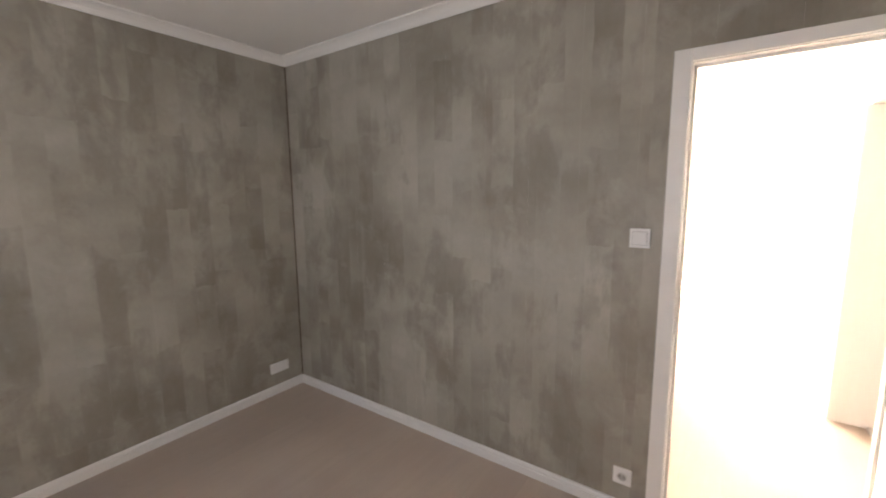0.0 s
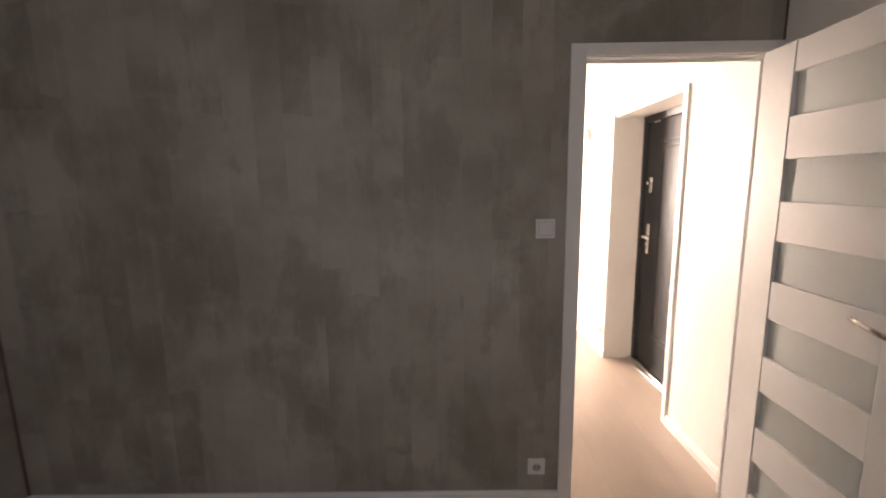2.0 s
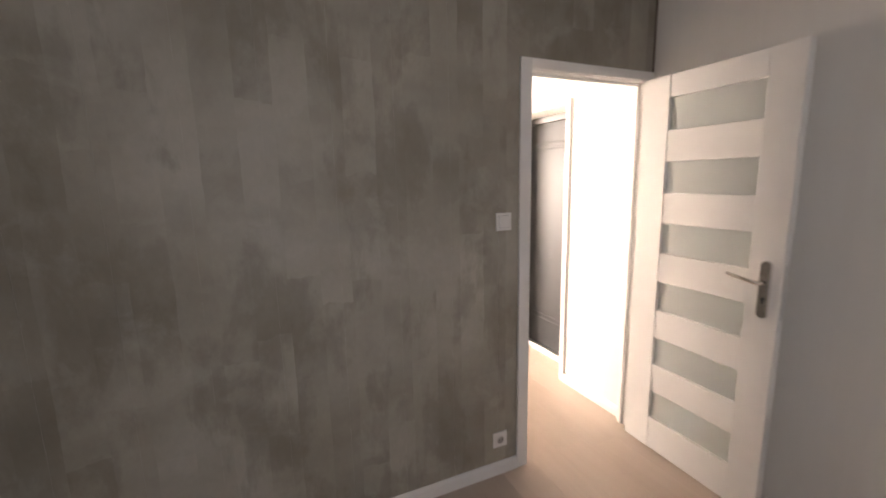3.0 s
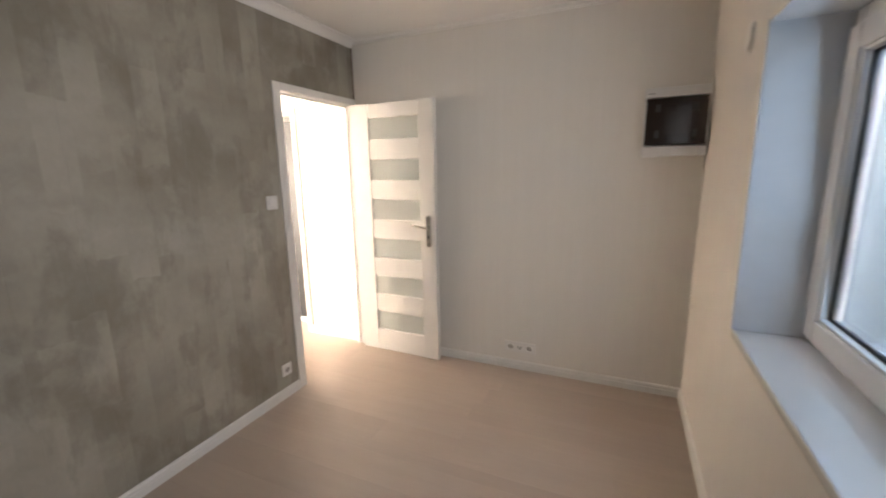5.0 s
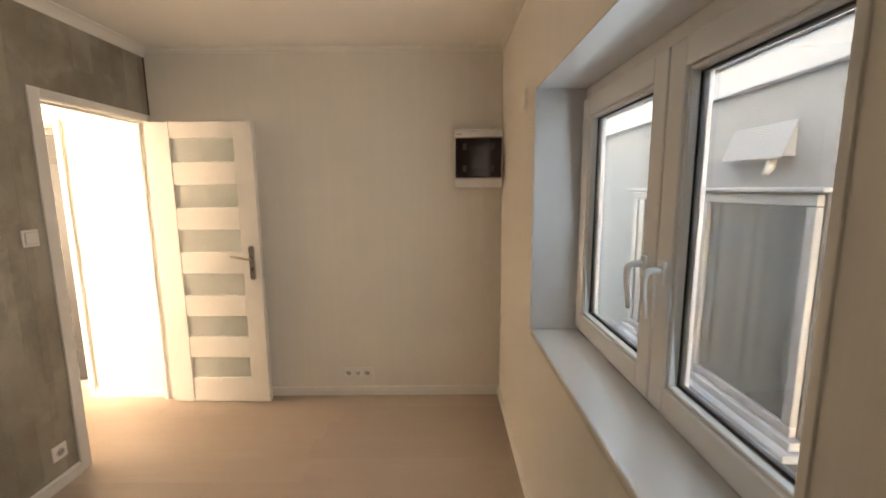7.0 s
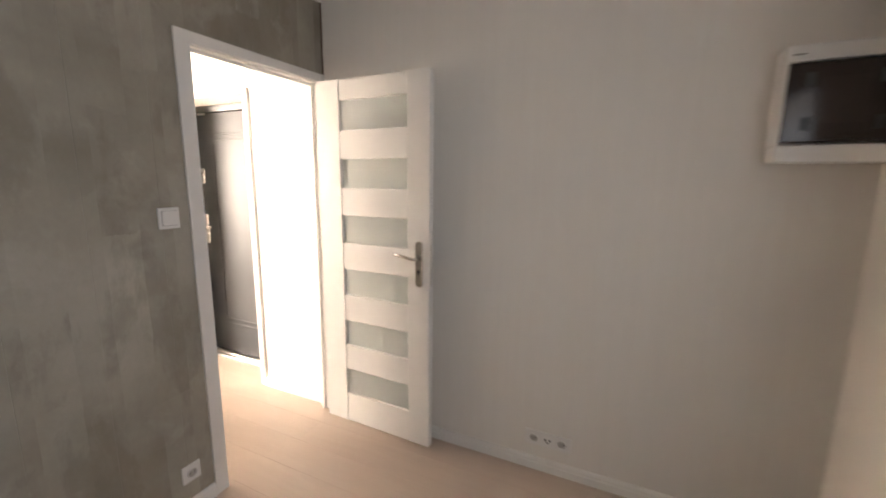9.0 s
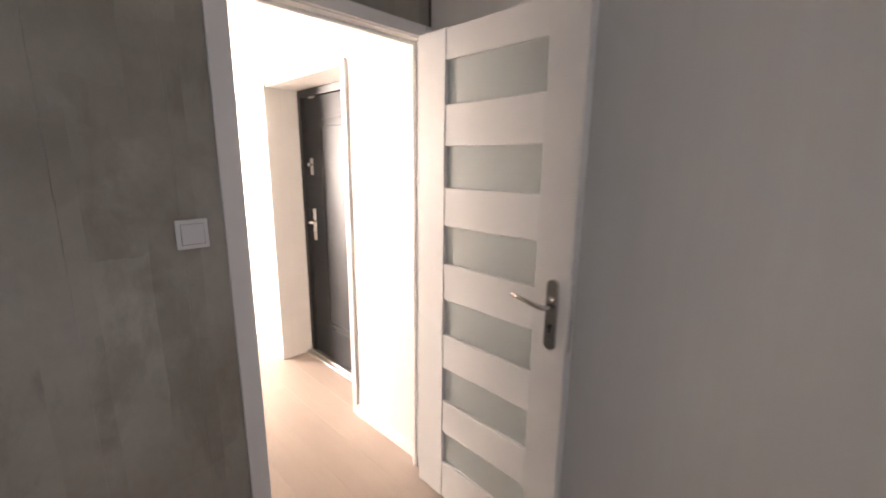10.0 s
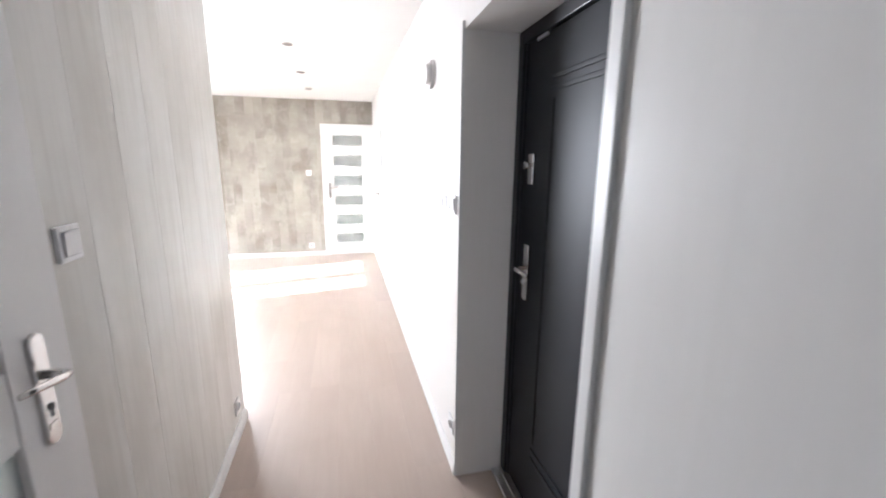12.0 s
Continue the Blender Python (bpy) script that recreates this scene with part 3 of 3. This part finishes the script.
# ---- window ----
def window_sash(parent, x0, x1, z0, z1, handle_x, flip):
    face, back, bar = -0.205, -0.288, 0.078
    gx0, gx1, gz0, gz1 = x0 + bar, x1 - bar, z0 + bar, z1 - bar
    bm = bmesh.new()
    box(bm, x0, gx0, back, face, z0, z1, 0.005, 2)
    box(bm, gx1, x1, back, face, z0, z1, 0.005, 2)
    box(bm, gx0 - 0.002, gx1 + 0.002, back, face - 0.0006, gz1, z1, 0.005, 2)
    box(bm, gx0 - 0.002, gx1 + 0.002, back, face - 0.0006, z0, gz0, 0.005, 2)
    sash = part("sash", bm, PVC, parent, "white plastic casement")
    bm = bmesh.new()
    for a, b, c, d in ((gx0, gx0 + 0.012, gz0, gz1), (gx1 - 0.012, gx1, gz0, gz1), (gx0 + 0.012, gx1 - 0.012, gz0, gz0 + 0.012), (gx0 + 0.012, gx1 - 0.012, gz1 - 0.012, gz1)):
        box(bm, a, b, -0.243, -0.214, c, d, 0.003)
    part("glazing_bead", bm, PVC, sash)
    bm = bmesh.new()
    for a, b, c, d in ((gx0 + 0.011, gx0 + 0.014, gz0 + 0.011, gz1 - 0.011), (gx1 - 0.014, gx1 - 0.011, gz0 + 0.011, gz1 - 0.011),
                       (gx0 + 0.017, gx1 - 0.017, gz0 + 0.011, gz0 + 0.017), (gx0 + 0.017, gx1 - 0.017, gz1 - 0.017, gz1 - 0.011)):
        box(bm, a, b, -0.2445, -0.2385, c, d)
    part("gasket", bm, GASKET, sash, "black rubber gasket")
    bm = bmesh.new()
    for a, b, c, d in ((gx0 + 0.004, gx0 + 0.016, gz0, gz1), (gx1 - 0.016, gx1 - 0.004, gz0, gz1), (gx0, gx1, gz0 + 0.004, gz0 + 0.016), (gx0, gx1, gz1 - 0.016, gz1 - 0.004)):
        box(bm, a, b, -0.262, -0.247, c, d)
    part("spacer", bm, OUTER_PVC, sash, "pale spacer between the panes")
    for y in (-0.246, -0.266):
        pane = part("pane", block(gx0 + 0.002, gx1 - 0.002, y - 0.002, y + 0.002, gz0 + 0.002, gz1 - 0.002), CLEAR, sash, "clear window glass")
        pane.visible_shadow = False
    bm = bmesh.new()
    box(bm, handle_x - 0.014, handle_x + 0.014, face, face + 0.011, 1.285, 1.352, 0.004, 2)
    pts = [(handle_x, face + 0.011, 1.325), (handle_x, face + 0.040, 1.325), (handle_x, face + 0.052, 1.318), (handle_x, face + 0.056, 1.30), (handle_x, face + 0.055, 1.26), (handle_x, face + 0.050, 1.22), (handle_x, face + 0.047, 1.185)]
    sweep(bm, pts, [(0.010, 0.010), (0.010, 0.010), (0.011, 0.010), (0.011, 0.009), (0.011, 0.008), (0.010, 0.007), (0.008, 0.006)], 12)
    part("handle", bm, PVC, sash, "white plastic window handle", True)
    for z in (z0 + 0.10, z1 - 0.14):
        part("hinge_cap", block(x1 + 0.001 if flip else x0 - 0.013, x1 + 0.013 if flip else x0 - 0.001, face - 0.018, face - 0.002, z, z + 0.05, 0.004, 2), PVC, sash)
    return sash


window_1 = tagged(empty("window_1"), "white two-casement plastic window, closed", "window", kind="structure")
bm = bmesh.new()
for a, b, c, d in ((WX0, WX0 + 0.055, WZ0, WZ1), (WX1 - 0.055, WX1, WZ0, WZ1), (WX0 + 0.055, WX1 - 0.055, WZ0, WZ0 + 0.055), (WX0 + 0.055, WX1 - 0.055, WZ1 - 0.085, WZ1)):
    box(bm, a, b, -0.295, -0.226, c, d, 0.003)
box(bm, -0.605, -0.545, -0.295, -0.281, WZ0 + 0.055, WZ1 - 0.085, 0.002)
part("window_frame", bm, PVC, window_1)
window_sash(window_1, -0.570, 0.122, 0.910, 1.944, -0.512, True)
window_sash(window_1, -1.300, -0.578, 0.910, 1.944, -0.622, False)
bm = block(WX0, WX1, -0.23, 0.0, WZ0 - 0.03, WZ0, 0.006, 2)
tagged(link("window_sill", bm, SILL_WHITE), "white plastic window sill board", "window sill", kind="structure")
bm = bmesh.new()
box(bm, WX1, WX1 + 0.006, -0.228, 0.0, WZ0, WZ1)
box(bm, WX0 - 0.006, WX0, -0.228, 0.0, WZ0, WZ1)
box(bm, WX0, WX1, -0.228, 0.0, WZ1, WZ1 + 0.006)
tagged(link("trim_reveal", bm, REVEAL), "smooth white window reveal panels", "trim", kind="structure")
for x0, x1 in ((WX1, WX1 + 0.014), (WX0 - 0.014, WX0)):
    tagged(link("corner_trim", block(x0, x1, -0.003, 0.004, WZ0, WZ1 + 0.012, 0.001, 2), TRIM_WHITE), "white corner strip on the reveal edge", "trim", kind="structure")

window_2 = tagged(empty("window_2"), "white window of the large room", "window", kind="structure")
bm = bmesh.new()
for a, b, c, d in ((6.27, 6.34, 0.85, 2.25), (7.68, 7.75, 0.85, 2.25), (6.34, 7.68, 0.85, 0.92), (6.34, 7.68, 2.18, 2.25), (6.84, 7.02, 0.92, 2.18)):
    box(bm, -4.16, -4.08, a, b, c, d, 0.004)
part("window_frame", bm, PVC, window_2)
for a, b in ((6.34, 6.84), (7.02, 7.68)):
    pane = part("pane", block(-4.125, -4.119, a, b, 0.92, 2.18), CLEAR, window_2, "clear window glass")
    pane.visible_shadow = False

# Window out of view, added to account for light reaching the hall.
window_3 = tagged(empty("window_3"), "white north window, unseen, added for the hall light", "window", kind="structure")
bm = bmesh.new()
for a, b, c, d in ((-3.05, -2.98, 0.55, 2.30), (-1.27, -1.20, 0.55, 2.30), (-2.98, -1.27, 0.55, 0.80), (-2.98, -1.27, 2.23, 2.30), (-2.17, -2.08, 0.62, 2.23)):
    box(bm, a, b, 9.44, 9.52, c, d, 0.004)
part("window_frame", bm, PVC, window_3)
for a, b in ((-2.98, -2.17), (-2.08, -1.27)):
    pane = part("pane", block(a, b, 9.478, 9.484, 0.62, 2.23), CLEAR, window_3, "clear window glass")
    pane.visible_shadow = False


# ---- fittings ----
# Fittings are built flat against y = 0, looking along -y, and turned onto their walls.
def on_wall(x, y, z, facing):
    return pose(x, y, z, 0, 0, {"-y": 0, "-x": -90, "+x": 90, "+y": 180}[facing])


def socket_face(parent, cx, size=0.068):
    """The round well of an earthed socket with its pin and holes."""
    # The recess is shallow, so its shade is in the grey colour.
    bm = disc(bmesh.new(), (cx, -0.0095, 0), 1, 0.0205, 0.0015, 28)
    part("socket_well", bm, WELL_SHADE, parent, "round socket well, its shade put in as grey")
    bm = bmesh.new()
    for dx in (-0.0095, 0.0095):
        disc(bm, (cx + dx, -0.0102, 0), 1, 0.0028, 0.001, 12)
    part("contact_holes", bm, DARK_HOLE, parent, "dark contact holes")
    bm = bmesh.new()
    n = 28
    for r0, r1, y in ((0.0205, 0.0225, -0.0165),):
        a = [[bm.verts.new((cx + r * math.cos(2 * math.pi * k / n), yy, r * math.sin(2 * math.pi * k / n))) for k in range(n)] for r, yy in ((r0, -0.0095), (r0, y), (r1, y), (r1, -0.0095))]
        for p, q in zip(a, a[1:]):
            for k in range(n):
                bm.faces.new((p[k], p[(k + 1) % n], q[(k + 1) % n], q[k]))
    part("socket_rim", bm, SWITCH_WHITE, parent, "", True)
    part("earth_pin", sweep(bmesh.new(), [(cx, -0.009, 0.012), (cx, -0.016, 0.012)], [(0.0024, 0.0024), (0.0018, 0.0018)], 8), STEEL, parent)


def wall_socket(m, label, mounted=False):
    ob = tagged(empty("wall_socket", m), label, "socket", "wall sockets")
    d = 0.032 if mounted else 0.0
    if mounted:
        part("back_box", block(-0.040, 0.040, -0.001, -d, -0.040, 0.040, 0.003, 2), SWITCH_WHITE, ob)
    part("plate", block(-0.041, 0.041, 0.0, -0.009, -0.041, 0.041, 0.003, 2), SWITCH_WHITE, ob)
    socket_face(ob, 0.0)
    return ob


def light_switch(m, label, gangs=1):
    """A raised frame with one rocker per gang."""
    ob = tagged(empty("light_switch", m), label, "light switch", "light switches")
    w = 0.071 * gangs + 0.012
    part("frame", block(-w / 2, w / 2, 0.0, -0.010, -0.0425, 0.0425, 0.003, 2), SWITCH_WHITE, ob)
    for k in range(gangs):
        c = (k - (gangs - 1) / 2) * 0.071
        bm = block(c - 0.0285, c + 0.0285, -0.0102, -0.0145, -0.0285, 0.0285, 0.002, 2)
        for v in bm.verts:
            if v.co.y < -0.012:
                v.co.y -= 0.0025 * (0.5 + v.co.z / 0.057)
        part("rocker", bm, SWITCH_WHITE, ob)
        bm = bmesh.new()
        for a, b, z0, z1 in ((c - 0.0300, c - 0.0288, -0.030, 0.030), (c + 0.0288, c + 0.0300, -0.030, 0.030), (c - 0.030, c + 0.030, 0.0288, 0.0300), (c - 0.030, c + 0.030, -0.0300, -0.0288)):
            box(bm, a, b, -0.0100, -0.0104, z0, z1)
        part("rocker_gap", bm, PRINT_GREY, ob)
    return ob


def socket_strip(m):
    """A three-gang frame: socket, aerial outlet, socket."""
    ob = tagged(empty("socket_strip", m), "white triple outlet with two sockets and an aerial outlet", "socket")
    part("frame", block(-0.117, 0.117, 0.0, -0.009, -0.040, 0.040, 0.003, 2), SWITCH_WHITE, ob)
    for c in (-0.071, 0.071):
        socket_face(ob, c)
    part("aerial_plate", block(-0.026, 0.026, -0.009, -0.0115, -0.026, 0.026, 0.001), SWITCH_WHITE, ob)
    for dx, dz in ((-0.011, 0.004), (0.011, 0.004), (0.0, -0.010)):
        bm = disc(bmesh.new(), (dx, -0.0115, dz), 1, 0.0052, -0.003, 14)
        part("aerial_jack", bm, DARK_HOLE, ob, "dark aerial jack")
    return ob


def blank_strip(m):
    ob = tagged(empty("outlet_strip", m), "white double outlet plate low on the wall", "socket")
    part("frame", block(-0.0775, 0.0775, 0.0, -0.009, -0.040, 0.040, 0.003, 2), SWITCH_WHITE, ob)
    for c in (-0.0355, 0.0355):
        part("blank_cover", block(c - 0.031, c + 0.031, -0.009, -0.0115, -0.031, 0.031, 0.0015), SWITCH_WHITE, ob)
    return ob


def round_cap(m, name, label, category, r, depth, oval=1.0):
    """A round wall cap: back rim, stepped dome."""
    ob = tagged(empty(name, m), label, category)
    part("rim", disc(bmesh.new(), (0, 0, 0), 1, r, -depth * 0.45, 36, oval, 0.002), SWITCH_WHITE, ob)
    part("dome", disc(bmesh.new(), (0, -depth * 0.45, 0), 1, r * 0.82, -depth * 0.55, 36, oval, depth * 0.25), SWITCH_WHITE, ob)
    return ob


def breaker_box(m):
    """A surface distribution box with a smoked door; x across, the front at y = -0.12."""
    ob = tagged(empty("distribution_box", m), "white surface fuse box with a smoked window", "fuse box")
    w, z0, z1, d = 0.165, 1.572, 1.960, 0.132
    part("back_plate", block(-w + 0.008, w - 0.008, 0.0, -0.05, 1.632, 1.905), PVC, ob)
    part("bottom_cover", block(-w, w, 0.0, -d, z0, 1.632, 0.006, 2), PVC, ob)
    part("top_cover", block(-w, w, 0.0, -d, 1.905, z1, 0.006, 2), PVC, ob)
    for x in (-w, w - 0.008):
        part("side_strip", block(x, x + 0.008, 0.0, -d, 1.632, 1.905), PVC, ob)
    bm = bmesh.new()
    for k in range(9):
        x = -0.105 + k * 0.0235
        box(bm, x, x + 0.021, -0.05, -0.085, 1.715, 1.825, 0.002)
    part("breakers", bm, BREAKER, ob, "row of dark breakers behind the window")
    door = part("door", block(-w + 0.009, w - 0.009, -d + 0.012, -d - 0.004, 1.640, 1.900, 0.004, 2), SMOKED, ob, "smoked dark plastic door")
    part("finger_grip", block(-0.045, 0.045, -d - 0.004, -d - 0.008, 1.648, 1.658, 0.001), SMOKED, door)
    for x in (-0.095, 0.095):
        for z in (1.700, 1.845):
            part("fixing_recess", block(x - 0.013, x + 0.013, -d - 0.004, -d - 0.005, z - 0.022, z + 0.022, 0.0004), RECESS_BLACK, door, "dark oblong recess")
    part("label_field", block(-0.060, 0.060, -d - 0.004, -d - 0.0046, 1.700, 1.850), FIELD_DARK, door, "faint square field")
    part("nameplate", block(-w + 0.015, -w + 0.050, -d, -d - 0.0008, 1.925, 1.930), PRINT_GREY, ob, "small grey printed mark")
    for x in (-w + 0.02, w - 0.02):
        part("screw_cap", disc(bmesh.new(), (x, -d, 1.60), 1, 0.006, -0.001, 12), SWITCH_WHITE, ob)
    return ob


light_switch(on_wall(0.249, N, 1.335, "-y"), "white single light switch on the grey wall beside the door")
wall_socket(on_wall(0.232, N, 0.195, "-y"), "white wall socket low on the grey wall")
blank_strip(on_wall(W, 2.268, 0.205, "+x"))
socket_strip(on_wall(E, 1.080, 0.178, "-x"))
breaker_box(on_wall(E, 0.178, 0.0, "-x"))
round_cap(on_wall(0.395, S, 2.010, "+y"), "vent_cover", "white round cover high on the wall beside the window", "vent cover", 0.062, 0.012)
light_switch(on_wall(HW, 3.543, 1.334, "+x"), "white single light switch in the hall beside the door")
wall_socket(on_wall(HW, 4.70, 0.175, "+x"), "white hall socket near the wall's end")
light_switch(on_wall(E, 4.335, 1.338, "-x"), "white four-gang light switch beside the entrance niche", 4)
round_cap(on_wall(E, 4.73, 1.985, "-x"), "door_chime", "white round door chime high on the hall wall", "door chime", 0.072, 0.04)
wall_socket(on_wall(E, 4.215, 0.225, "-x"), "white socket beside the entrance niche")
wall_socket(on_wall(E, 6.55, 0.217, "-x"), "white socket low on the glossy wall")
light_switch(on_wall(0.188, FAR, 1.332, "-y"), "white light switch beside the far door")
wall_socket(on_wall(0.171, FAR, 0.166, "-y"), "white socket low on the far wall")


def downlight(m):
    ob = tagged(empty("downlight", m), "small round metal ceiling downlight, switched off", "downlight", "hall downlights")
    bm = bmesh.new()
    n = 32
    rings = [[bm.verts.new((r * math.cos(2 * math.pi * k / n), r * math.sin(2 * math.pi * k / n), z)) for k in range(n)]
             for r, z in ((0.046, 0.0), (0.045, -0.005), (0.040, -0.007), (0.034, -0.005), (0.030, 0.0))]
    for p, q in zip(rings, rings[1:]):
        for k in range(n):
            bm.faces.new((p[k], p[(k + 1) % n], q[(k + 1) % n], q[k]))
    part("ring", bm, NICKEL, ob, "satin metal ring", True)
    part("lens", disc(bmesh.new(), (0, 0, 0.0), 2, 0.030, -0.003, 24), BREAKER, ob, "dark lamp face")
    return ob


spot = downlight(pose(0.32, 5.125, HCEIL))
for y in (6.163, 7.253, 8.295):
    copy_thing(spot, pose(0.32, y, HCEIL))


# ---- outside ----
ground = tagged(link("ground", block(-300, 300, -300, 300, -0.6, -0.35), DIRT), "bare ground outside the house", "ground", kind="structure")


def neighbour():
    """The low rendered house across the narrow alley."""
    ob = tagged(empty("neighbour_house", pose(-0.035, -0.80, -0.35)), "low white rendered house across a narrow alley", "house")
    b = 0.35
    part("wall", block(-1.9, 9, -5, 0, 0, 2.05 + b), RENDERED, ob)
    # Unseen taller mass, added to keep low sun off the room's window.
    part("sun_block", block(-30, -1.9, -5, 0, 0, 3.4 + b), RENDERED, ob)
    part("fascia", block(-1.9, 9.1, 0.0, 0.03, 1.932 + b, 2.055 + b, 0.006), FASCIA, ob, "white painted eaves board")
    part("roof", block(-1.9, 9.2, -5.2, 0.05, 2.055 + b, 2.075 + b), ROOFING, ob)
    win = part("window", block(-0.425, 0.825, -0.05, 0.004, 0.700 + b, 1.535 + b), DARK_HOLE, ob, "double window with net curtains")
    bm = bmesh.new()
    z0, z1 = 0.700 + b, 1.535 + b
    for x0, x1, y in ((-0.425, -0.385, 0.030), (0.775, 0.825, 0.030), (0.110, 0.165, 0.032), (0.705, 0.768, 0.024)):
        box(bm, x0, x1, 0.0045, y, z0 + 0.036, z1 - 0.041, 0.003)
    for za, zb in ((z0, z0 + 0.035), (z1 - 0.040, z1)):
        box(bm, -0.425, 0.825, 0.0045, 0.030, za, zb, 0.003)
    part("frame", bm, OUTER_PVC, win)
    for a, c in ((-0.384, 0.109), (0.166, 0.704)):
        bm = bmesh.new()
        n = 44
        cols = [[bm.verts.new((a + (c - a) * k / n, 0.0075 + 0.003 * math.sin(k * 0.75 + math.sin(k * 0.31) * 1.4), z)) for z in (z0 + 0.037, z1 - 0.042)] for k in range(n + 1)]
        for p, q in zip(cols, cols[1:]):
            bm.faces.new((p[0], p[1], q[1], q[0]))
        part("curtain", bm, CURTAIN, win, "pleated grey net curtain", True)
        pane = part("pane", block(a, c, 0.014, 0.017, z0 + 0.036, z1 - 0.041), CLEAR, win)
        pane.visible_shadow = False
    part("drip_cap", block(-0.46, 0.86, 0.0045, 0.05, z1 + 0.006, z1 + 0.022, 0.003), OUTER_PVC, win, "thin white drip moulding")
    bm = block(-0.47, 0.87, 0.0, 0.085, z0 - 0.070, z0 - 0.040, 0.004)
    box(bm, -0.45, 0.85, 0.0, 0.05, z0 - 0.038, z0 - 0.004, 0.003)
    part("sill", bm, OUTER_PVC, win, "white stepped outer sill")
    # sloping vent hood with a short pipe stub
    bm = bmesh.new()
    x0, x1, za, zb = -0.285, 0.025, 1.665 + b, 1.790 + b
    vs = [bm.verts.new(p) for p in ((x0, 0, zb), (x1, 0, zb), (x1, 0.045, za), (x0, 0.045, za), (x0, 0, zb - 0.008), (x1, 0, zb - 0.008), (x1, 0.045, za - 0.008), (x0, 0.045, za - 0.008))]
    for q in ((0, 1, 2, 3), (4, 7, 6, 5), (0, 4, 5, 1), (3, 2, 6, 7), (0, 3, 7, 4), (1, 5, 6, 2)):
        bm.faces.new([vs[i] for i in q])
    for x in (x0, x1):
        tri = [bm.verts.new(p) for p in ((x, 0, zb), (x, 0.045, za), (x, 0, za))]
        bm.faces.new(tri)
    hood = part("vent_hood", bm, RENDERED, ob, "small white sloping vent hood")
    part("pipe_stub", sweep(bmesh.new(), [(-0.215, 0.02, za - 0.005), (-0.215, 0.03, za - 0.035), (-0.215, 0.045, za - 0.06)], [(0.014, 0.014), (0.016, 0.016), (0.012, 0.012)], 12), OUTER_PVC, hood, "short white pipe end", True)


neighbour()

# ---- panels of the walls ----
ROOM_DOOR = (0.38, 1.185, 0, 2.062)
cladding(wall_north, CONCRETE, 0, N, N + 0.008, W, E, 0, CEIL, -0.027, [ROOM_DOOR], joint=0.001)
cladding(wall_west, CONCRETE, 1, W, W - 0.008, S, N, 0, CEIL, N, joint=0.001)
cladding(wall_hall, WHITEWASH, 1, HW, HW - 0.008, N + 0.07, 4.85, 0, HCEIL, 4.85, [(2.675, 3.42, 0, 2.05)], 0.2, 0.0009)
cladding(wall_far, CONCRETE, 0, FAR, FAR + 0.008, FW, E, 0, HCEIL, E, [(0.44, 1.17, 0, 2.05), (-3.05, -1.20, 0.55, 2.30)])
cladding(wall_east, LINEN, 1, E, E + 0.008, S, N, 0, CEIL, N, joint=0.0004)
cladding(wall_east, LINEN, 1, E, E + 0.008, N + 0.07, FAR, 0, HCEIL, NI1, [(NI0 - 0.006, NI1 + 0.006, 0, NIZ + 0.006), (7.41, 8.13, 0, 2.05)], joint=0.0004)
cladding(wall_south, LINEN, 0, S, S - 0.008, W, E, 0, CEIL, E, [(WX0 - 0.006, WX1 + 0.006, WZ0 - 0.03, WZ1 + 0.006)], joint=0.0004)

# ---- floor planks ----
PW, PL = 0.193, 1.292


def plank(x0, x1, y0, y1):
    g, c = 0.0001, 0.0004
    bm = bmesh.new()
    low = [bm.verts.new(p) for p in ((x0 + g, y0 + g, -0.009), (x1 - g, y0 + g, -0.009), (x1 - g, y1 - g, -0.009), (x0 + g, y1 - g, -0.009))]
    mid = [bm.verts.new((v.co.x, v.co.y, -0.0004)) for v in low]
    top = [bm.verts.new(p) for p in ((x0 + c, y0 + c, 0), (x1 - c, y0 + c, 0), (x1 - c, y1 - c, 0), (x0 + c, y1 - c, 0))]
    bm.faces.new(top)
    for a, b in ((low, mid), (mid, top)):
        for i in range(4):
            bm.faces.new((a[i], a[(i + 1) % 4], b[(i + 1) % 4], b[i]))
    part("plank", bm, LAMINATE, floor)


rng = random.Random(7)
for x_lo, x_hi, y_lo, y_hi in ((W - 0.008, HW - 0.115, S - 0.008, 2.54), (HW - 0.115, E + 0.008, S - 0.008, FAR + 0.12), (FW, HW - 0.115, 4.73, FAR + 0.12)):
    cols = int(math.ceil((x_hi - x_lo) / PW))
    for i in range(cols):
        xa, xb = x_hi - (i + 1) * PW, x_hi - i * PW
        y = y_lo - rng.choice((0.0, 0.33, 0.66)) * PL - rng.random() * 0.15
        while y < y_hi:
            a, b = max(y, y_lo), min(y + PL, y_hi)
            if b - a > 0.02:
                plank(max(xa, x_lo), xb, a, b)
            y += PL
plank_niche = [plank(E + 0.008, 1.38, NI0, NI1)]
